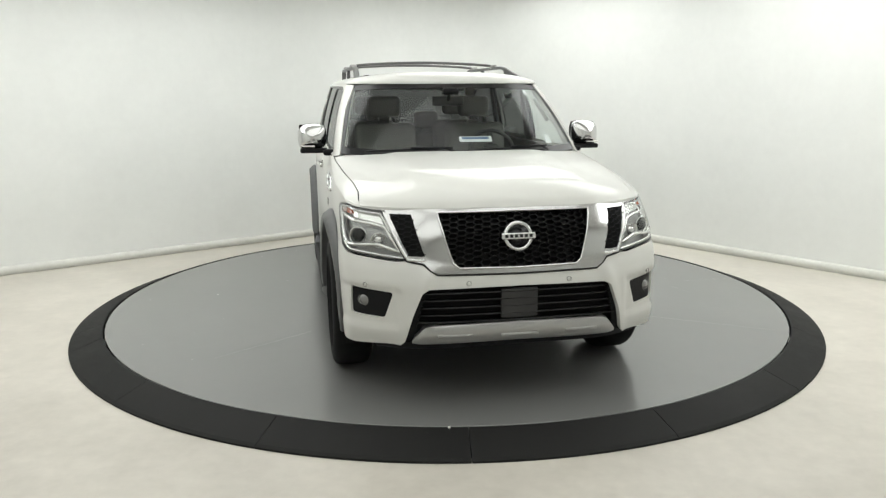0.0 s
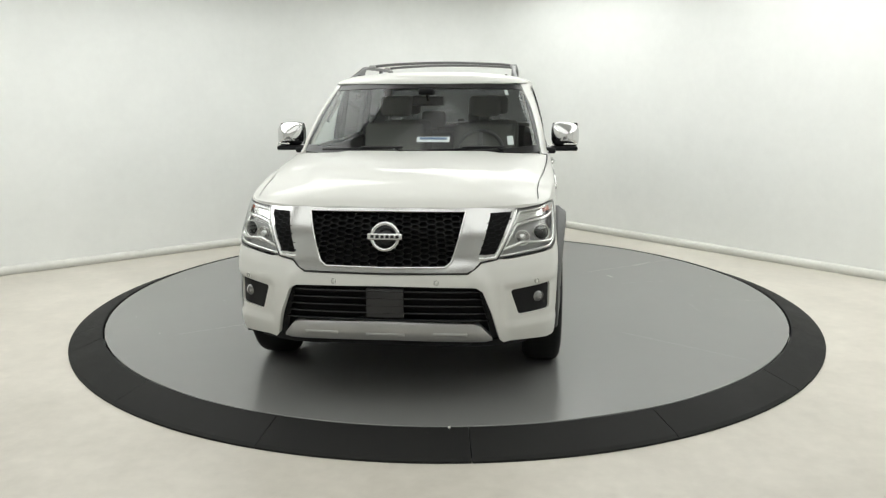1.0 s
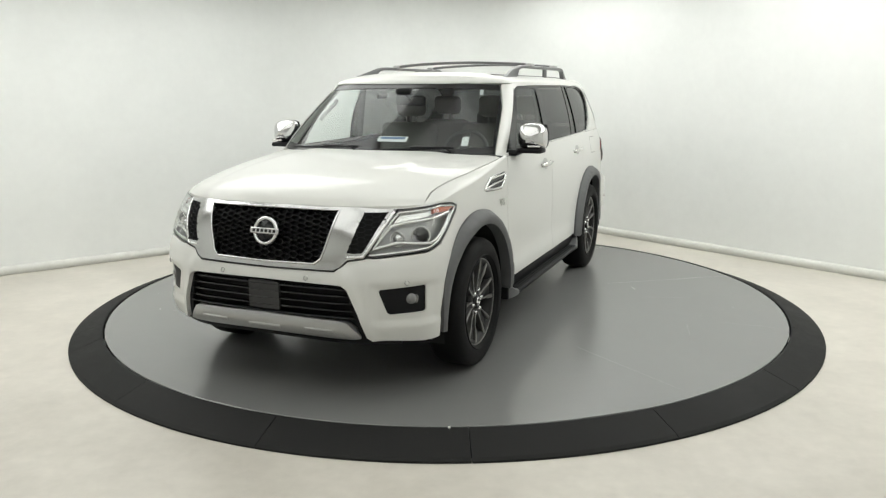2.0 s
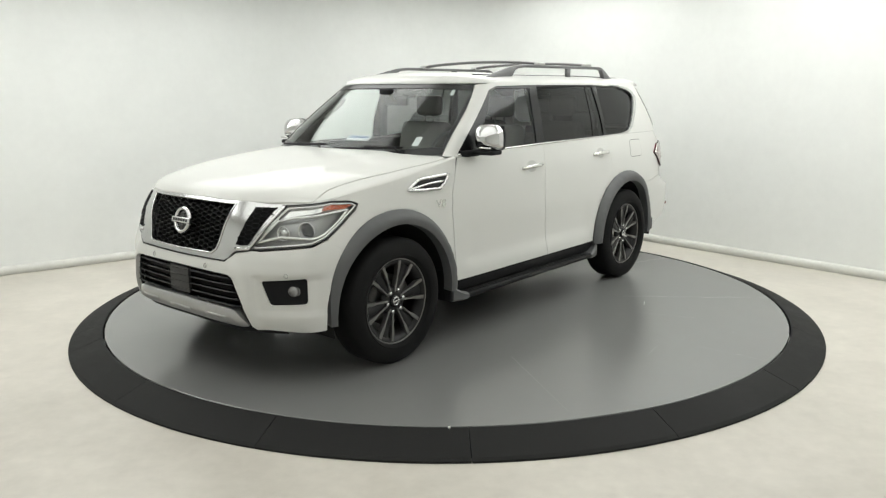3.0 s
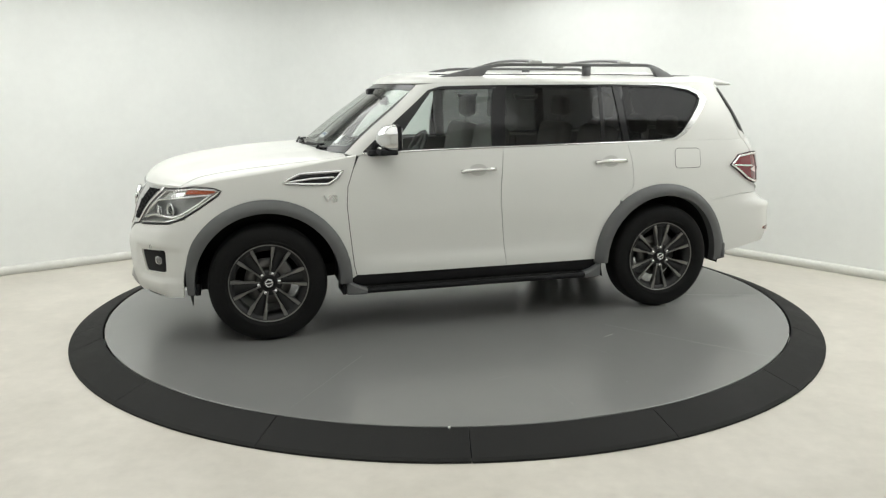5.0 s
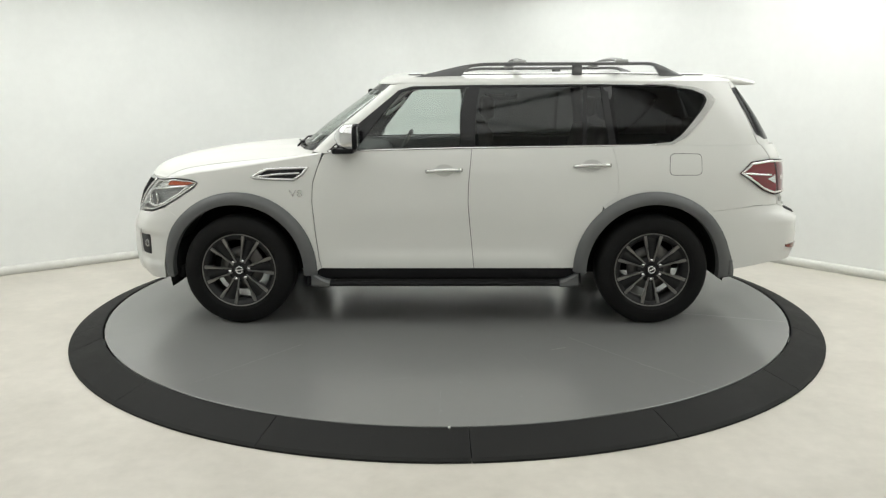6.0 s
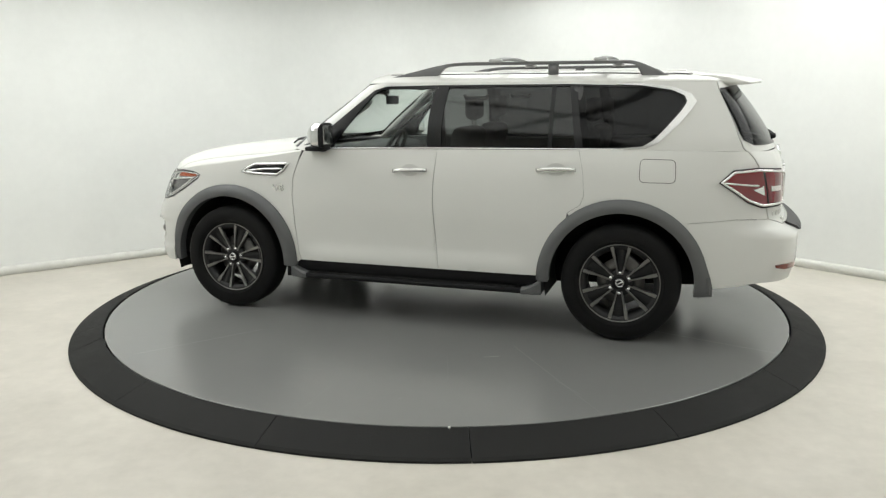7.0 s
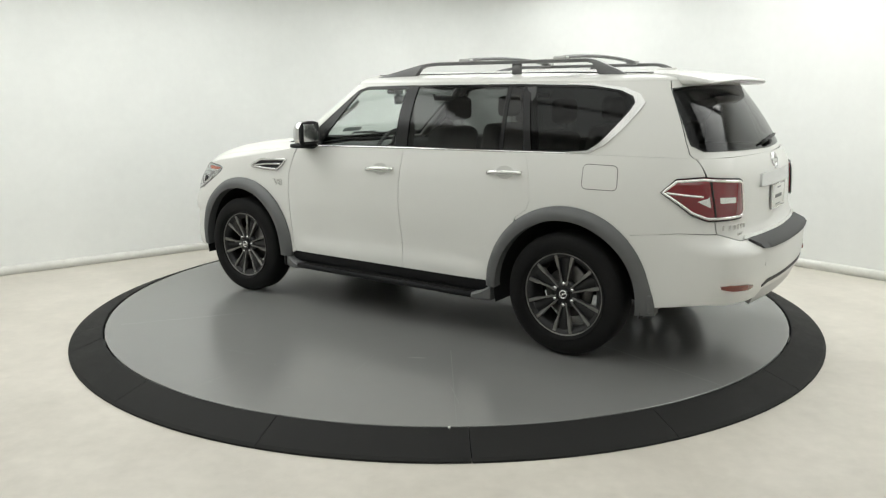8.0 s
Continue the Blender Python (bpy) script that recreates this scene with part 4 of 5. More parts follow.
def place_wheels():
    first = build_wheel()
    spots = [(AXLE, 1, 8), (-AXLE, 1, 30), (AXLE, -1, 40), (-AXLE, -1, 10)]
    for i, (x, s, spin) in enumerate(spots):
        m = pose(x, s * 0.915, HUB_Z, 0, 0, 0 if s > 0 else 180) @ pose(0, 0, 0, 0, spin, 0)
        if i == 0:
            first.matrix_basis = m
        else:
            copy_thing(first, m)


build_cladding()
place_wheels()


# ---- nose ----
def hex_mesh(loop, size, off, r):
    """A honeycomb of thin bars on the skin inside an outline."""
    us, zs = [p[0] for p in loop], [p[1] for p in loop]
    bm = bmesh.new()
    dx, dz = size * 1.5, size * 0.45
    edges = set()
    pts = {}

    def key(u, z):
        return (round(u, 4), round(z, 4))
    nx, nz = int((max(us) - min(us)) / dx) + 2, int((max(zs) - min(zs)) / dz / 2) + 2
    for i in range(nx):
        for j in range(nz):
            cu = min(us) + i * dx
            cz = min(zs) + j * dz * 2 + (dz if i % 2 else 0)
            ring = [(cu + size * a, cz + dz * b) for a, b in ((1, 0), (0.5, 1), (-0.5, 1), (-1, 0), (-0.5, -1), (0.5, -1))]
            for a, b in zip(ring, ring[1:] + ring[:1]):
                ka, kb = key(*a), key(*b)
                edges.add((min(ka, kb), max(ka, kb)))
    es = [e for e in edges if inside(np.array([[(e[0][0] + e[1][0]) / 2, (e[0][1] + e[1][1]) / 2]]), loop)[0]]
    for a, b in sorted(es):
        p, q = (skin(*a) + normal(skin, *a) * off), (skin(*b) + normal(skin, *b) * off)
        n = normal(skin, *a)
        s = (q - p).cross(n).normalized() * r
        vs = [[bm.verts.new(c + o) for o in (s - n * 0.02, s * 0.6 + n * 0.003, -s * 0.6 + n * 0.003, -s - n * 0.02)] for c in (p, q)]
        for k in range(3):
            bm.faces.new((vs[0][k], vs[0][k + 1], vs[1][k + 1], vs[1][k]))
    bmesh.ops.recalc_face_normals(bm, faces=bm.faces[:])
    return bm


def on_nose(y, z, off=0.0):
    u = solve(skin, LOW_LEN, "y", abs(y), z) if y else 0.0
    u = math.copysign(u, y)
    return skin(u, z) + normal(skin, u, z) * off


def build_nose():
    grille_half = trace(skin, "y0,1.064 y0.437,1.062 y0.365,0.80 y0.335,0.776 y0,0.772")
    g_loop = full(grille_half)
    grille = part("grille", sheet(skin, grown(g_loop, 0.012), step=0.05, off=-0.05, depth=0), MESH, suv, "black grille behind a honeycomb")
    part("honeycomb", hex_mesh(g_loop, 0.033, -0.026, 0.0042), BARS, grille, "black honeycomb mesh", smooth=False)
    outer = trace(skin, "y0,1.090 y0.45,1.087 y0.735,1.076 y0.715,1.05 y0.618,0.815 y0.53,0.80 y0.495,0.765 y0.46,0.744 y0,0.739")
    frame_loop = full(outer)
    part("chrome_frame", sheet(skin, frame_loop, [g_loop], step=0.02, off=0.008, depth=0.03), FRAME, grille, "broad chrome frame of the grille")
    part("frame_gap", trim(skin, grown(frame_loop, 0.006), 0.005, 0.003, step=0.03, flat=0.003), SEAM, grille, "dark gap round the chrome")
    part("frame_lip", trim(skin, grown(g_loop, 0.006), 0.006, 0.010, step=0.03, flat=0.004), CHROME, grille, "bright inner lip")
    for sg in (1, -1):
        slit = trace(skin, "y0.578,1.052 y0.692,1.050 y0.604,0.838 y0.522,0.838")
        part("side_slit", sheet(skin, [(sg * u, z) for u, z in slit], step=0.03, off=0.010, depth=0.004), MESH, grille, "black mesh slit beside the chrome")
        part("honeycomb", hex_mesh([(sg * u, z) for u, z in slit], 0.028, 0.012, 0.003), BLACK, grille, "black honeycomb mesh", smooth=False)
        rim = trace(skin, "y0.722,1.066 y0.612,0.818 y0.52,0.815")
        part("slit_trim", trim(skin, [(sg * u, z) for u, z in rim], 0.011, 0.004, closed=False, flat=0.007), CHROME, grille, "thin chrome edge")
    # round emblem
    c = on_nose(0, 0.935, 0.012)
    tilt = math.degrees(math.atan2(0.1, 0.3))
    m = Matrix.Translation(c) @ pose(0, 0, 0, 0, -tilt * 0.7, 0) @ pose(0, 0, 0, 0, 0, -90)
    ring = lathe([(0.062, -0.004), (0.064, 0.010), (0.073, 0.016), (0.084, 0.010), (0.086, -0.004)], 48, m)
    emb = part("emblem", join(ring, block((-0.098, 0.0, -0.018), (0.098, 0.020, 0.018), 0.005, m)), CHROME, grille, "round chrome emblem with a plain bar")
    part("emblem_backing", lathe([(0.0, -0.012), (0.064, -0.012), (0.064, -0.02)], 32, m), GLOSSBLACK, emb)
    for k in range(6):
        x = -0.070 + 0.028 * k
        part("emblem_mark", block((x - 0.009, 0.0195, -0.009), (x + 0.009, 0.0215, 0.009), 0.001, m), GLOSSBLACK, emb, "dark mark on the bar", smooth=False)
    # lower opening with its slats
    low = full(trace(skin, "y0,0.672 y0.545,0.668 y0.61,0.50 y0.66,0.34 y0,0.33"))
    intake = part("lower_grille", sheet(skin, low, step=0.05, off=-0.055, depth=0), BLACK, suv, "black lower air intake")
    for z, w in ((0.635, 0.53), (0.595, 0.545), (0.553, 0.56), (0.511, 0.572), (0.470, 0.585)):
        half = trace(skin, "y0,%f y%f,%f" % (z, w, z))
        line = [(-half[1][0], z), half[0], half[1]]
        part("slat", trim(skin, line, 0.0065, -0.022, closed=False, step=0.05, flat=0.022), GLOSSBLACK, intake, "gloss black slat")
    pl = full(trace(skin, "y0,0.652 y0.105,0.650 y0.105,0.488 y0,0.486"))
    part("plate_mount", sheet(skin, pl, step=0.04, off=-0.002, depth=0.02), material("mount_plastic", (0.022, 0.022, 0.023), 0.5), intake, "plain dark grey plate mount")
    for sg in (1, -1):
        edge = trace(skin, "y0.548,0.645 y0.607,0.50 y0.645,0.355 y0.60,0.345 y0.575,0.47 y0.53,0.645")
        part("intake_side", sheet(skin, [(sg * u, z) for u, z in edge], step=0.04, off=-0.012, depth=0.02), BLACK, intake)
    plate = full(soften(trace(skin, "y0,0.462 y0.49,0.452 y0.535,0.44 y0.60,0.362 y0.60,0.345 y0.56,0.338 y0,0.346"), 0))
    skid = part("skid_plate", sheet(skin, plate, step=0.03, off=0.002, depth=0.05, crown=0.02), SATIN, suv, "satin silver skid plate under the bumper")
    for y0, y1 in ((-0.11, 0.11), (0.27, 0.46), (-0.46, -0.27)):
        line = [(solve(skin, LOW_LEN, "y", abs(y), 0.385) * (1 if y > 0 else -1), 0.392 if abs(y) < 0.2 else 0.398) for y in np.linspace(y0, y1, 5)]
        part("skid_rib", trim(skin, line, 0.012, 0.020, closed=False, flat=0.008), SATIN, skid)
    lip = full(trace(skin, "y0,0.344 y0.60,0.336 y0.80,0.328 y0.80,0.29 y0.6,0.29 y0,0.30"))
    part("chin", sheet(skin, lip, step=0.05, off=-0.02, depth=0.03), BLACK, bumper, "black lower lip")
    # parking sensors
    for y, z in ((0.29, 0.690), (-0.29, 0.690), (0.845, 0.672), (-0.845, 0.672)):
        p = on_nose(y, z, 0.001)
        n = normal(skin, math.copysign(solve(skin, LOW_LEN, "y", abs(y), z), y), z)
        mm = Matrix.Translation(p) @ n.to_track_quat("Y", "Z").to_matrix().to_4x4()
        part("parking_sensor", lathe([(0.0, 0.001), (0.011, 0.001), (0.0125, 0.0), (0.013, 0.003), (0.015, 0.0), (0.015, -0.004)], 18, mm), PAINT, bumper)
        part("sensor_gap", lathe([(0.0115, 0.0), (0.012, 0.0035), (0.0135, 0.0035), (0.014, 0.0)], 18, mm), CLAD, bumper)
    # fog lamps
    for s in (1, -1):
        p = Vector((2.322, s * 0.842, 0.572))
        mm = Matrix.Translation(p) @ Vector((1, s * 0.25, 0)).to_track_quat("Y", "Z").to_matrix().to_4x4()
        fog = part("fog_lamp", lathe([(0.0, 0.030), (0.02, 0.027), (0.033, 0.016), (0.037, 0.0), (0.041, 0.004), (0.045, -0.004), (0.045, -0.02)], 32, mm), FOGLENS, bumper, "round clear fog lamp")


def build_headlights():
    line = trace(skin, LAMP_LINE)
    for sg in (1, -1):
        def L(pts):
            return [(sg * u, z) for u, z in pts]
        body = part("headlight", sheet(skin, L(grown(line, 0.002)), step=0.03, off=-0.045, depth=-0.044), CLEARPART_DARK, suv, "clear headlight with chrome bars and amber marker")
        brow = trace(skin, "y0.70,1.082 y0.735,1.070 x2.06,1.091 x1.93,1.080 x1.93,1.115 x2.05,1.106 x2.13,1.092 y0.80,1.090 y0.70,1.092")
        part("lamp_brow", sheet(skin, L(brow), step=0.02, off=-0.004, depth=0.02), PAINT, body, "white strip above the lamp")
        part("lens", sheet(skin, L(grown(line, 0.002)), step=0.03, off=0.003, depth=0.02, crown=0.004), LENS, body, "clear lamp lens")
        part("bright_border", trim(skin, L(grown(line, -0.013)), 0.008, -0.012, step=0.02, flat=0.008), CLEARPART, body, "bright inner border")
        part("lens_edge", trim(skin, L(grown(line, -0.001)), 0.003, -0.001, step=0.02, flat=0.002), SEAM, body, "dark lens edge")
        bar = trace(skin, "y0.728,0.985 y0.80,1.002 x2.10,1.018 x2.0,1.026 x1.955,1.028 x2.03,0.970 x2.15,0.900 x2.215,0.880 y0.77,0.892 y0.70,0.872 y0.652,0.858")
        part("light_guide", trim(skin, L(bar), 0.0095, -0.012, step=0.02, flat=0.010), CLEARPART, body, "bright light guide round the dark chamber")
        am = trace(skin, "x1.900,1.052 x1.95,1.071 x2.10,1.076 x2.125,1.040 x1.97,1.036")
        part("amber_marker", sheet(skin, L(am), step=0.02, off=-0.014, depth=0.02), AMBER, body, "amber side marker")
        up = trace(skin, "y0.755,1.055 y0.85,1.066 x2.115,1.066 x2.125,1.036 y0.80,1.018 y0.735,1.003")
        part("turn_reflector", sheet(skin, L(up), step=0.02, off=-0.025, depth=0.015), CLEARPART, body, "clear upper reflector")
        for y, z, r, mm_ in ((0.775, 0.920, 0.046, CHROME), (0.885, 0.935, 0.055, CHROME)):
            u = solve(skin, LOW_LEN, "y", y, z)
            p = skin(u, z) - normal(skin, u, z) * 0.036
            aim_v = Vector((1, 0.45 if y > 0.8 else 0.2, 0.0)).normalized()
            m = Matrix.Translation((p.x, sg * p.y, p.z)) @ Vector((aim_v.x, sg * aim_v.y, 0)).to_track_quat("Y", "Z").to_matrix().to_4x4()
            part("reflector_bowl", lathe([(r, 0.012), (r * 0.98, 0.018), (r * 0.84, 0.008), (r * 0.75, 0.0)], 32, m), CLEARPART, body)
            part("projector", lathe([(0.0, 0.026), (r * 0.3, 0.023), (r * 0.55, 0.014), (r * 0.75, -0.004)], 32, m), GLOSSBLACK if y > 0.8 else CHROME, body, "round projector lens")


FOGLENS = material("fog_lens", (0.20, 0.20, 0.20), 0.12, metal=0.5, coat=1.0)
CLEARPART_DARK = material("lamp_housing", (0.36, 0.36, 0.355), 0.3, metal=0.5)
build_nose()
build_headlights()


# ---- sides ----
def text_mesh(words, size, depth):
    cu = bpy.data.curves.new("badge_text", "FONT")
    cu.body, cu.size, cu.extrude, cu.align_x, cu.align_y = words, size, depth, "CENTER", "CENTER"
    ob = bpy.data.objects.new("badge_text", cu)
    scene.collection.objects.link(ob)
    bpy.context.view_layer.update()
    me = bpy.data.meshes.new_from_object(ob.evaluated_get(bpy.context.evaluated_depsgraph_get()))
    bpy.data.objects.remove(ob)
    bpy.data.curves.remove(cu)
    bm = bmesh.new()
    bm.from_mesh(me)
    bpy.data.meshes.remove(me)
    return bm


def on_side(x, z, off=0.0, sg=1):
    u = solve(skin, LOW_LEN, "x", x, z)
    p = skin(u, z) + normal(skin, u, z) * off
    return Vector((p.x, sg * p.y, p.z))


def build_sides():
    for sg, fd, rd in ((1, front_doors[0], rear_doors[0]), (-1, front_doors[1], rear_doors[1])):
        for door, x0, x1, z0, z1 in ((fd, 0.135, -0.136, 1.134, 1.144), (rd, -0.971, -1.248, 1.168, 1.176)):
            xm, zm = (x0 + x1) / 2, (z0 + z1) / 2
            # shallow cup, its shade painted as a darker flat patch, and the bar over it
            loop = [(solve(skin, LOW_LEN, "x", xm + 0.070 * math.cos(a), zm + 0.045 * math.sin(a)), zm + 0.005 + 0.045 * math.sin(a)) for a in np.linspace(0, 2 * math.pi, 24, endpoint=False)]
            part("handle_cup_shade", sheet(skin, [(sg * u, z) for u, z in loop], step=0.02, off=0.0015, depth=0.004, crown=-0.001), CUP_SHADE, door, "handle cup with its shade painted on as darker white")
            pts = []
            for k in range(15):
                s = k / 14
                x = x0 + (x1 - x0) * s
                pts.append(on_side(x, z0 + (z1 - z0) * s + 0.004 * math.sin(math.pi * s), 0.006 + 0.030 * math.sin(math.pi * min(max((s - 0.02) / 0.96, 0), 1)) ** 0.5, sg))
            part("handle", sweep(pts, 0.011, 0.015, 12), CHROME_SOFT, door, "bright door handle bar")
            if door is fd and sg == 1:
                c = on_side(x1 + 0.02, z1, 0.034, sg)
                part("lock", lathe([(0.0, 0.003), (0.006, 0.003), (0.007, -0.004)], 16, Matrix.Translation(c)), SATIN, door)
        # wing vent
        loop = trace(skin, "x1.452,1.094 x1.415,1.120 x1.335,1.156 x1.030,1.168 x1.075,1.115 x1.135,1.078 x1.30,1.082")
        vent = part("wing_vent", sheet(skin, [(sg * u, z) for u, z in grown(loop, -0.006)], step=0.03, off=0.002, depth=0.006), GLOSSBLACK, suv, "black wing vent with chrome frame and bar")
        part("vent_frame", trim(skin, [(sg * u, z) for u, z in loop], 0.012, 0.004, step=0.02, flat=0.010), CHROME, vent, "chrome vent frame")
        bar = trace(skin, "x1.425,1.100 x1.25,1.120 x1.085,1.126")
        part("vent_bar", trim(skin, [(sg * u, z) for u, z in bar], 0.009, 0.007, closed=False, flat=0.008), CHROME, vent, "chrome vent bar")
        # badge
        c = on_side(1.123, 0.972, 0.004, sg)
        bm = text_mesh("V8", 0.075, 0.003)
        bm.transform(Matrix.Translation(c) @ pose(0, 0, 0, 90, 0, 180 if sg > 0 else 0) @ Matrix.Diagonal((1.25, 1, 1, 1)))
        part("badge", bm, CHROME_SOFT, suv, "bright badge reading V8", smooth=False)
    # fuel flap on the left
    loop = soften(resample(trace(skin, "x-1.692,1.262 x-1.925,1.258 x-1.930,1.104 x-1.690,1.104"), 0.07), 2)
    part("fuel_flap_gap", sheet(skin, grown(loop, 0.003), step=0.03, off=0.0008, depth=0), SEAM, suv)
    part("fuel_flap", sheet(skin, grown(loop, -0.001), step=0.03, off=0.0022, depth=0.001), PAINT, suv)
    # door mirrors
    for sg in (1, -1):
        rows = []
        for k in range(13):
            s = k / 12
            x = 0.80 - 0.165 * s
            g = math.sin(math.pi * min(0.5, (s + 0.04) * 0.75)) ** 0.75
            yc, zc = 1.060 + 0.004 * s, 1.405
            ry, rz = 0.104 * g, 0.092 * g
            row = []
            for j in range(28):
                a = 2 * math.pi * j / 28
                ca, sa = math.cos(a), math.sin(a)
                e = 0.55
                yy = yc + ry * math.copysign(abs(ca) ** e, ca)
                zz = zc + rz * math.copysign(abs(sa) ** e, sa) - 0.016 * (ca > 0) * abs(ca)
                row.append(Vector((x, sg * yy, zz)))
            rows.append(row)
        cap, shell = rows[:11], rows[10:] + [[Vector((0.632, sg * (1.063 + (abs(p.y) - 1.063) * 0.90), 1.400 + (p.z - 1.400) * 0.90)) for p in rows[-1]]]
        bm = loft(cap, closed=True)
        bm.verts.ensure_lookup_table()
        bm.faces.new([bm.verts[i] for i in range(28)])
        bmesh.ops.recalc_face_normals(bm, faces=bm.faces[:])
        mir = part("door_mirror", bm, CHROME, suv, "chrome capped door mirror on a black foot")
        bm = loft(shell, closed=True)
        bmesh.ops.recalc_face_normals(bm, faces=bm.faces[:])
        part("mirror_shell", bm, BLACK, mir, "black rear edge of the mirror")
        part("mirror_base", join(block((0.655, min(sg * 0.955, sg * 1.155), 1.285), (0.785, max(sg * 0.955, sg * 1.155), 1.318), 0.012), block((0.70, min(sg * 0.90, sg * 0.99), 1.270), (0.84, max(sg * 0.90, sg * 0.99), 1.312), 0.012)), BLACK, mir, "black mirror foot")
        part("mirror_housing", block((0.628, min(sg * 0.968, sg * 1.158), 1.322), (0.655, max(sg * 0.968, sg * 1.158), 1.488), 0.012, seg=3), BLACK, mir)
        part("mirror_glass", block((0.624, min(sg * 0.982, sg * 1.146), 1.337), (0.629, max(sg * 0.982, sg * 1.146), 1.474), 0.002), CHROME, mir, "mirror glass")
        part("turn_signal", block((0.775, min(sg * 1.05, sg * 1.145), 1.330), (0.792, max(sg * 1.05, sg * 1.145), 1.342), 0.003), CLEARPART, mir, "clear repeater strip")
    # roof rack
    for sg in (1, -1):
        def rail_z(x):
            return 1.812 + 0.130 * sstep(0.38, -0.36, x) ** 0.75 * sstep(-1.92, -1.54, x) ** 0.8
        rows = []
        for x in np.linspace(0.33, -1.86, 70):
            y = 0.655 + 0.030 * sstep(-0.1, 0.33, x) - 0.02 * sstep(-1.6, -1.9, x)
            zt = rail_z(x)
            solid = max(sstep(-0.20, -0.06, x), sstep(-1.60, -1.70, x))
            zb = zt - 0.026 + (1.790 - zt + 0.026) * solid
            w = 0.019
            rows.append([Vector((x, sg * (y + a * w), zb + (zt - zb) * b)) for a, b in ((-1, 0.0), (1.15, 0.0), (1.1, 0.75), (0.6, 0.97), (-0.5, 1.0), (-1, 0.8))])
        bm = loft(rows, closed=True)
        bm.verts.ensure_lookup_table()
        bm.faces.new([bm.verts[k] for k in range(6)])
        bm.faces.new([bm.verts[len(bm.verts) - 6 + k] for k in range(6)])
        bmesh.ops.recalc_face_normals(bm, faces=bm.faces[:])
        for e in bm.edges:
            e.smooth = e.calc_face_angle(0) < 0.9
        rail = part("roof_rail", bm, RACK, suv, "grey raised roof rail")
        part("rail_foot", sweep([(-1.02, sg * 0.655, 1.830), (-1.02, sg * 0.655, 1.925)], 0.040, 0.018, 12, up=(0, 1, 0)), RACK, rail, "grey rail foot")
    for x in (-0.58, -1.36):
        pts = [(x, y, 1.948 + 0.030 * math.cos(y / 0.64 * math.pi / 2) ** 0.7) for y in np.linspace(-0.64, 0.64, 25)]
        bar = part("cross_bar", sweep(pts, 0.036, 0.013, 12), RACK, suv, "grey arched roof cross bar")
        for s in (1, -1):
            part("bar_clamp", block((x - 0.05, s * 0.645 - 0.03, 1.930), (x + 0.05, s * 0.645 + 0.03, 1.962), 0.012, seg=3), SATIN, bar, "silver bar clamp")


# body white darkened to stand for the shade inside the handle cups
CUP_SHADE = material("cup_shade_paint", (0.52, 0.515, 0.49), 0.3, coat=1.0)
CHROME_SOFT = material("bright_handle", (0.72, 0.72, 0.70), 0.16, metal=0.9)
build_sides()


# ---- tail ----
def on_tail(y, z, off=0.0):
    u = solve(skin, LOW_LEN, "r", abs(y), z) if y else LOW_LEN
    if y < 0:
        u = 2 * LOW_LEN - u
    return skin_tail(u, z) + normal(skin_tail, u, z) * off


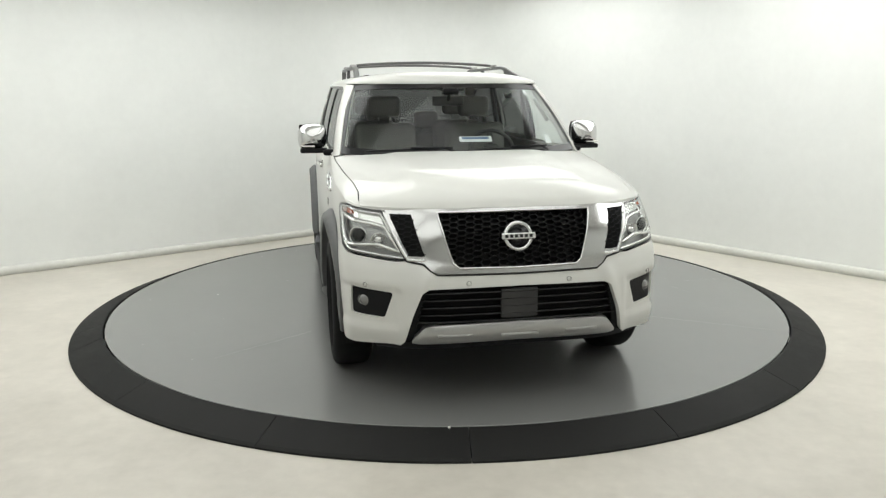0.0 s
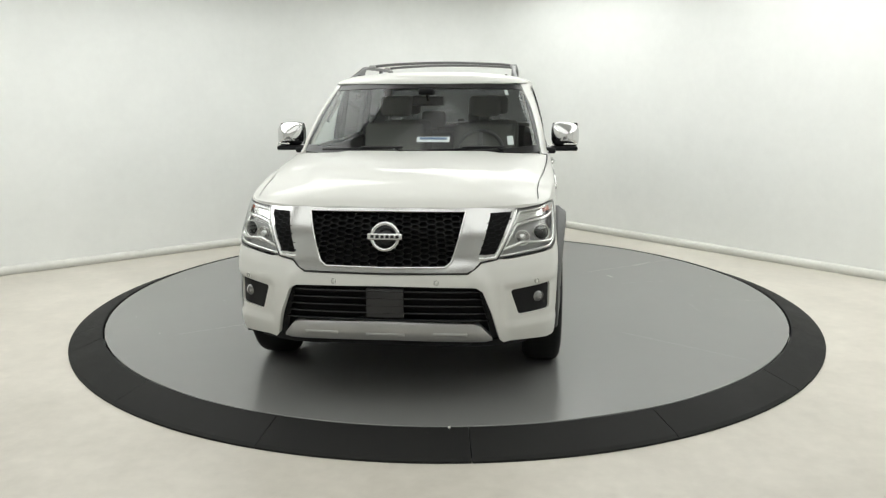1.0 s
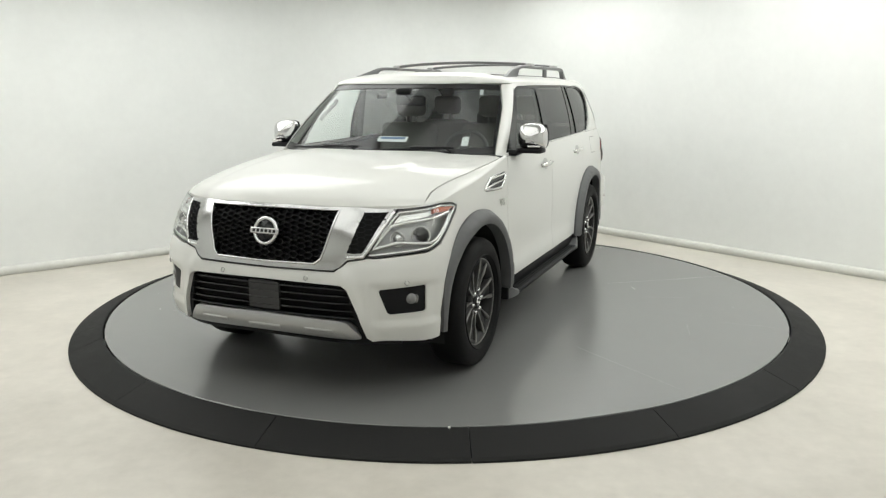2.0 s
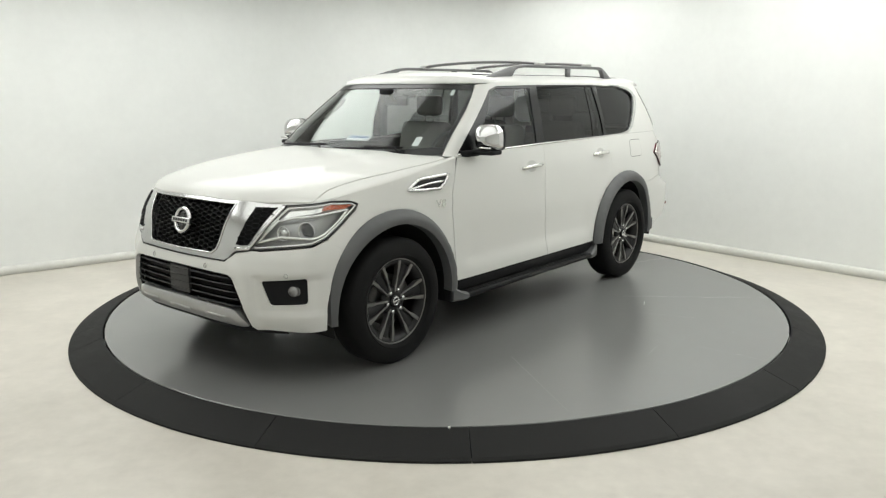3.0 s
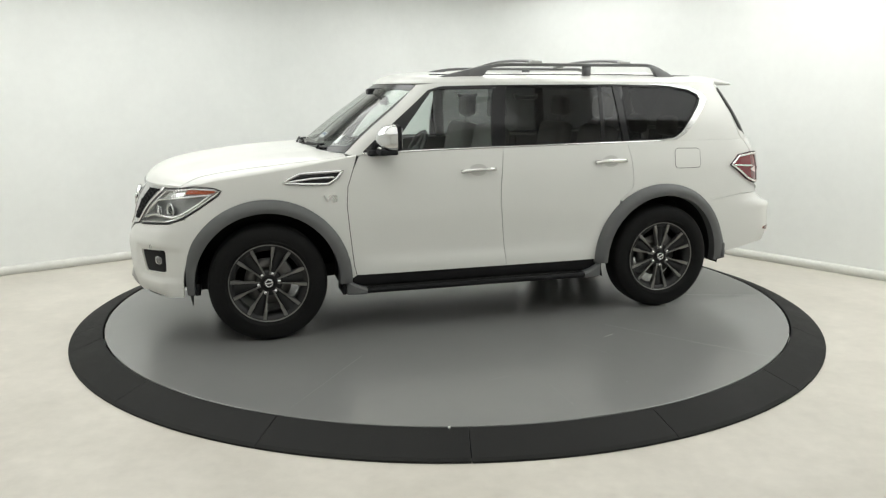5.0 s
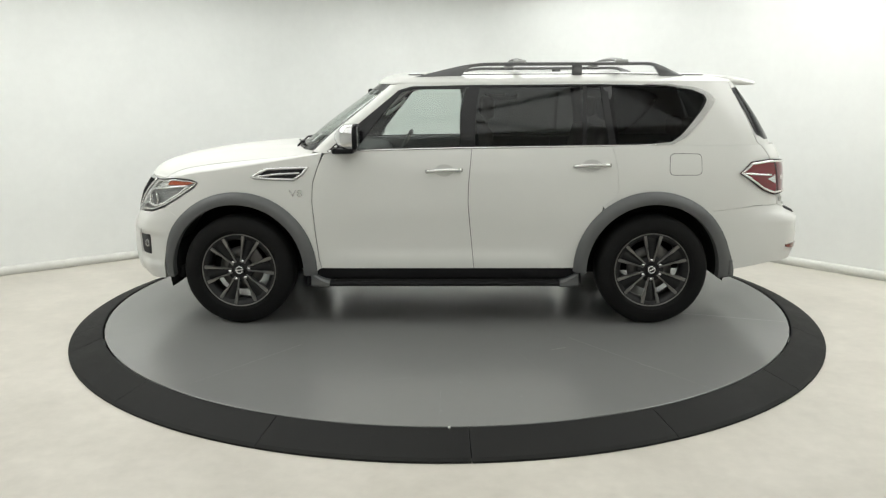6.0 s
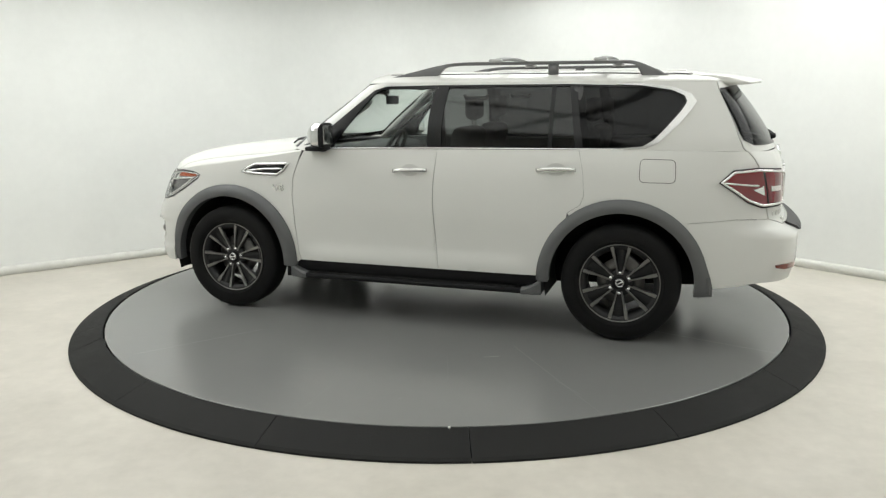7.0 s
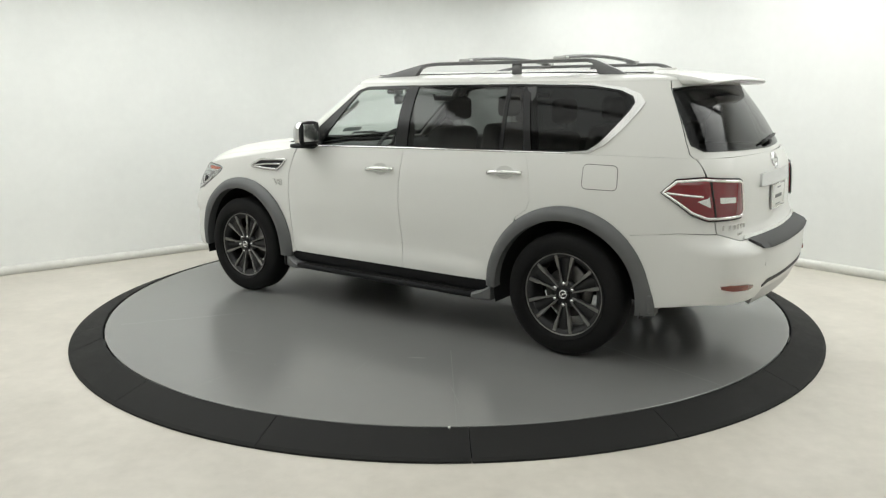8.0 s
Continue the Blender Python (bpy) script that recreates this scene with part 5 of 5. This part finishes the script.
def build_tail():
    line = trace(skin, TAIL_LINE)
    for sg in (1, -1):
        def L(pts):
            return [(sg * u, z) for u, z in pts]
        lamp = part("tail_lamp", sheet(skin, L(line), step=0.025, off=0.012, depth=0.02, crown=0.006), RED, suv, "red tail lamp with clear inner bars")
        part("lamp_edge", trim(skin, L(line), 0.004, 0.012, step=0.02, flat=0.004), BLACK, lamp, "dark lamp edge")
        part("chrome_line", trim(skin, L(grown(line, -0.015)), 0.009, 0.018, step=0.02, flat=0.005), CLEARPART, lamp, "bright inner line")
        b = trace(skin, "x-2.43,1.068 x-2.48,1.088 r0.880,1.098 r0.880,1.032 x-2.47,1.046")
        part("clear_reflector", sheet(skin, L(b), step=0.02, off=0.021, depth=0.006), CLEARPART, lamp, "clear reversing reflector")
        b = trace(skin, "x-2.25,1.112 x-2.36,1.102 x-2.46,1.096")
        part("chrome_line", trim(skin, L(b), 0.007, 0.020, closed=False, step=0.02, flat=0.004), CLEARPART, lamp, "bright inner line")
        b = trace(skin, "r0.845,1.092 r0.755,1.090 r0.755,1.058 r0.845,1.058")
        part("clear_reflector", sheet(skin, L(b), step=0.02, off=0.021, depth=0.006), CLEARPART, lamp, "clear reversing reflector")
        b = trace(skin, "r0.866,1.20 r0.860,1.20 r0.860,0.957 r0.866,0.957")
        part("lamp_gap", sheet(skin, L(b), step=0.02, off=0.0205, depth=0.003), SEAM, lamp)
        b = soften(trace(skin, "x-2.60,0.575 r0.74,0.572 r0.735,0.535 x-2.61,0.540"), 1)
        part("bumper_reflector", sheet(skin, L(b), step=0.02, off=0.009, depth=0.012), DARKRED, suv, "dark red bumper reflector")
        p = on_tail(sg * 0.55, 0.66, 0.001)
        u = solve(skin, LOW_LEN, "r", 0.55, 0.66)
        n = normal(skin, u, 0.66)
        part("parking_sensor", lathe([(0.0, 0.001), (0.012, 0.001), (0.014, 0.002), (0.015, -0.004)], 16, Matrix.Translation(p) @ Vector((n.x, sg * n.y, n.z)).to_track_quat("Y", "Z").to_matrix().to_4x4()), PAINT, suv)
    # black step pad on the bumper
    half = trace(skin, "r0,0.815 r0.60,0.822 r0.645,0.812 r0.62,0.770 r0.5,0.762 r0,0.760")
    part("step_pad", sheet(skin_tail, tail_full(half, LOW_LEN), step=0.018, off=0.016, depth=0.018), PAD, suv, "dark grey step pad on the rear bumper")
    half = trace(skin, "r0,0.835 r0.66,0.842 r0.69,0.828 r0.66,0.820 r0,0.815")
    part("chrome_sill", sheet(skin_tail, tail_full(half, LOW_LEN), step=0.02, off=0.014, depth=0.016), CHROME_SOFT, gate, "bright strip along the tailgate's foot")
    # lower rear valance
    half = trace(skin, "r0,0.505 r0.55,0.505 r0.62,0.46 r0.62,0.40 r0,0.40")
    val = part("rear_valance", sheet(skin_tail, tail_full(half, LOW_LEN), step=0.04, off=-0.01, depth=0.05), SATIN, suv, "satin grey rear valance")
    half = trace(skin, "r0,0.555 r0.50,0.555 r0.58,0.525 r0.57,0.512 r0.48,0.53 r0,0.53")
    part("valance_slot", sheet(skin_tail, tail_full(half, LOW_LEN), step=0.03, off=0.003, depth=0.004), BLACK, val, "black slot")
    # bright garnish, number plate with unreadable bars, emblem
    half = trace(skin, "r0,1.205 r0.36,1.200 r0.38,1.12 r0,1.115")
    part("garnish", sheet(skin_tail, tail_full(half, LOW_LEN), step=0.03, off=0.016, depth=0.03), CHROME, gate, "broad chrome tailgate garnish")
    x = on_tail(0, 1.03).x
    plate = part("number_plate", block((x - 0.016, -0.16, 0.955), (x - 0.006, 0.16, 1.105), 0.004), PLATE, suv, "white number plate in a bright frame")
    part("plate_frame", join(block((x - 0.018, -0.168, 0.948), (x - 0.004, 0.168, 0.958), 0.002), block((x - 0.018, -0.168, 1.102), (x - 0.004, 0.168, 1.112), 0.002), block((x - 0.018, -0.170, 0.948), (x - 0.004, -0.158, 1.112), 0.002), block((x - 0.018, 0.158, 0.948), (x - 0.004, 0.170, 1.112), 0.002)), CHROME_SOFT, plate)
    for z0, z1, w in ((1.082, 1.088, 0.05), (1.016, 1.038, 0.09), (0.970, 0.975, 0.06)):
        part("plate_bar", block((x - 0.0185, -w, z0), (x - 0.0155, w, z1), 0.001), CLAD, plate, "plain bar", smooth=False)
    c = on_tail(0, 1.262, 0.004)
    m = Matrix.Translation(c) @ pose(0, 0, 0, 0, 12, 0) @ pose(0, 0, 0, 0, 0, 90)
    part("emblem", join(lathe([(0.040, -0.004), (0.042, 0.006), (0.052, 0.009), (0.056, -0.004)], 36, m), block((-0.064, 0.0, -0.011), (0.064, 0.012, 0.011), 0.003, m)), CHROME, gate, "round chrome emblem with a plain bar")
    for k in range(6):
        y = 0.825 - 0.040 * k
        p = on_tail(y, 0.905, 0.002)
        part("name_mark", block((p.x - 0.003, y - 0.014, 0.890), (p.x + 0.004, y + 0.014, 0.920), 0.002), CHROME_SOFT, gate, "bright lettering as plain bar", smooth=False)
    part("trim_mark", block((on_tail(0.69, 0.862).x - 0.006, 0.65, 0.855), (on_tail(0.69, 0.862).x + 0.004, 0.74, 0.870), 0.002), CHROME_SOFT, gate, "bright lettering as plain bar", smooth=False)
    # rear wiper
    pts = [upper_tail(UP_LEN + du, 1.385 + 0.012 * k) + Vector((-0.025, 0, 0)) for k, du in enumerate((-0.15, -0.03, 0.12, 0.30))]
    part("rear_wiper", join(sweep(pts, 0.012, 0.008, 8), block((pts[0].x - 0.02, -0.04, 1.365), (pts[0].x + 0.03, 0.04, 1.405), 0.012)), BLACK, gate, "black rear wiper")


PAD = material("step_pad_plastic", (0.045, 0.045, 0.046), 0.55, spec=0.3, bump=0.3, bump_scale=90)
DARKRED = material("dark_red_reflector", (0.16, 0.025, 0.012), 0.2, coat=1.0)
build_tail()


# ---- cowl, wipers and cabin ----
def build_cabin():
    rows = []
    for off, z in ((0.07, 1.255), (0.02, 1.287), (-0.05, 1.285)):
        rows.append([Vector((cowl_x(abs(y)) + off - 0.03, y, z - 0.02 * abs(y))) for y in np.linspace(-0.84, 0.84, 33)])
    part("cowl", loft(rows), BLACK, suv, "black plastic cowl below the windscreen")
    for y0, y1, dx in ((0.62, 0.02, 0.0), (-0.10, -0.70, 0.0)):
        pts = []
        for k in range(9):
            s = k / 8
            y = y0 + (y1 - y0) * s
            u = math.copysign(solve(upper, UP_LEN, "y", abs(y), 1.305 + 0.015 * s), y)
            pts.append(upper(u, 1.306 + 0.022 * (1 - s)) + Vector((0.020, 0, 0.010)))
        part("wiper", join(sweep(pts, 0.010, 0.008, 8), sweep([pts[0] + Vector((0.05, 0.0, -0.03)), pts[0] + Vector((0.03, -0.05, 0.0)), pts[4] + Vector((0.01, 0, 0.012))], 0.008, 0.007, 8)), BLACK, suv, "black windscreen wiper")
    # cabin tub, dashboard and headliner
    part("cabin_floor", join(block((-1.0, -0.86, 0.60), (1.0, 0.86, 0.66), 0.02), block((-2.35, -0.48, 0.60), (-1.0, 0.48, 0.66), 0.02)), CABIN, suv)
    both("door_lining", join(block((-1.0, 0.86, 0.62), (0.92, 0.90, 1.292), 0.015), block((-1.28, 0.85, 0.97), (-1.0, 0.89, 1.292), 0.015), block((-1.2, 0.80, 1.0), (0.8, 0.87, 1.08), 0.02)), CABIN, suv, "dark door lining")
    both("rear_lining", block((-2.36, 0.74, 0.95), (-1.30, 0.83, 1.315), 0.02), CABIN, suv)
    part("tailgate_lining", block((-2.48, -0.76, 0.62), (-2.44, 0.76, 1.33), 0.015), CABIN, suv)
    rows = []
    for x, z in ((1.10, 1.20), (1.02, 1.262), (0.80, 1.275), (0.62, 1.262), (0.56, 1.22), (0.54, 1.10), (0.62, 0.95), (0.60, 0.70)):
        rows.append([Vector((x - 0.03 * abs(y) ** 2, y, z + (0.022 * math.exp(-((y - 0.40) / 0.17) ** 2) if x < 0.85 and z > 1.2 else 0))) for y in np.linspace(-0.86, 0.86, 35)])
    dash = part("dashboard", loft(rows), CABIN, suv, "dark dashboard with a hood over the dials")
    part("centre_screen", block((0.535, -0.14, 1.10), (0.552, 0.14, 1.22), 0.008), GLOSSBLACK, dash)
    part("console", block((-0.45, -0.14, 0.62), (0.62, 0.14, 0.98), 0.04), CABIN, suv)
    part("headliner", block((-2.08, -0.68, 1.752), (0.40, 0.68, 1.764), 0.004), HEADLINER, suv, "light grey headliner")
    # steering wheel
    m = pose(0.36, 0.40, 1.245, 0, 62, 0)
    pts = [Vector((0.185 * math.cos(a), 0.185 * math.sin(a), 0)) for a in np.linspace(0, 2 * math.pi, 41)]
    wheel = join(sweep(pts, 0.016, 0.016, 10, caps=False), block((-0.06, -0.07, -0.03), (0.06, 0.07, 0.02), 0.03), block((-0.02, -0.17, -0.012), (0.02, 0.17, 0.006), 0.006), block((-0.17, -0.02, -0.012), (0.0, 0.02, 0.006), 0.006), sweep([(0, 0, -0.02), (0.0, 0, -0.25)], 0.03, up=(0, 1, 0)))
    wheel.transform(m)
    part("steering_wheel", wheel, CABIN, suv, "dark leather steering wheel")
    # seats
    def seat(x, y, w, back, name="seat"):
        s = part(name, join(block((x - 0.10, y - w / 2, 0.80), (x + 0.46, y + w / 2, 0.95), 0.06, seg=3), block((x - 0.08, y - w / 2, 0.0), (x + 0.08, y + w / 2, back), 0.06, pose(0, 0, 0.90) @ pose(x, 0, 0, 0, -12, 0) @ pose(-x, 0, 0), seg=3)), LEATHER, suv, "grey leather seat")
        tip = Vector((x - 0.025 - math.sin(radians(12)) * back, y, 0.90 + back))
        part("headrest", block((tip.x - 0.055, y - min(w * 0.30, 0.14), tip.z + 0.045), (tip.x + 0.045, y + min(w * 0.30, 0.14), tip.z + 0.225), 0.045, seg=3), LEATHER, s, "grey leather headrest")
        for d in (-0.05, 0.05):
            part("headrest_post", sweep([(tip.x, y + d, tip.z - 0.03), (tip.x, y + d, tip.z + 0.08)], 0.007, up=(0, 1, 0)), CHROME, s)
    seat(-0.20, 0.40, 0.54, 0.56)
    seat(-0.20, -0.40, 0.54, 0.56)
    for y in (0.44, -0.44):
        seat(-1.15, y, 0.50, 0.55)
    for y in (0.26, -0.26):
        seat(-1.92, y, 0.44, 0.38)
    # mirror, sun visors, papers and stickers behind the glass
    part("inner_mirror", join(block((0.50, -0.125, 1.615), (0.53, 0.125, 1.69), 0.014, seg=3), sweep([(0.53, 0, 1.66), (0.62, 0, 1.73)], 0.012, up=(0, 1, 0)), block((0.56, -0.06, 1.70), (0.66, 0.06, 1.75), 0.015)), BLACK, suv, "black inner mirror on its stalk")
    sheet_bm = block((-0.030, -0.12, -0.001), (0.030, 0.12, 0.001), 0.0005, pose(1.045, 0.10, 1.385, 0, 36.6, 0))
    paper = part("paper_notice", sheet_bm, PAPER, suv, "white paper notice leaning inside the windscreen")
    part("notice_bar", block((-0.022, -0.10, 0.0005), (0.002, 0.10, 0.002), 0.0003, pose(1.045, 0.10, 1.385, 0, 36.6, 0)), INK, paper, "plain blue bar", smooth=False)
    for y, z, w, h in ((0.66, 1.385, 0.045, 0.06), (0.615, 1.725, 0.030, 0.040)):
        u = solve(upper, UP_LEN, "y", y, z)
        loop = [(u - w / 2, z - h / 2), (u + w / 2, z - h / 2), (u + w / 2, z + h / 2), (u - w / 2, z + h / 2)]
        part("sticker", sheet(upper, loop, step=0.03, off=-0.010, depth=0), PAPER, suv, "small white sticker behind the windscreen")
    for sg in (1, -1):
        for pts in (((0.60, 1.50), (0.56, 1.535), (0.44, 1.62), (0.42, 1.66)), ((-0.35, 1.70), (-0.36, 1.675), (-0.52, 1.675), (-0.53, 1.70))):
            line = []
            for x, z in pts:
                u = solve(upper, UP_LEN, "x", x, z)
                p = upper(u, z)
                line.append(Vector((p.x - 0.02, sg * (p.y - 0.09), p.z)))
            part("grab_handle", sweep(line, 0.013, 0.016, 8), HEADLINER, suv)
        line = []
        for x, z in ((0.93, 1.31), (0.75, 1.46), (0.55, 1.62), (0.40, 1.74)):
            u = solve(upper, UP_LEN, "x", x, z)
            p = upper(u, z)
            line.append(Vector((p.x - 0.01, sg * (p.y - 0.045), p.z)))
        part("pillar_lining", sweep(line, 0.030, 0.022, 8), HEADLINER, suv)
        for x0, x1 in ((-0.17, -0.225), (-1.22, -1.29)):
            part("pillar_lining", sweep([(x0, sg * 0.80, 1.75), (x1 - 0.0, sg * 0.885, 1.30)], 0.045, 0.02, 10, up=(0, 1, 0)), CABIN, suv)


build_cabin()


# ---- what moves: the deck turns, and the car with it ----
def motions():
    rows, turns = [], []
    for i in range(33):
        t = i * 0.25
        a = -78.887 - 17.0 * t
        rows.append((t, pose(0, 0, 0, 0, 0, a) @ pose(-0.001, -0.0825, 0)))
        turns.append((t, pose(MID.x, MID.y, DISC_Z, 0, 0, a)))
    walk(suv, rows)
    walk(deck, turns)


motions()
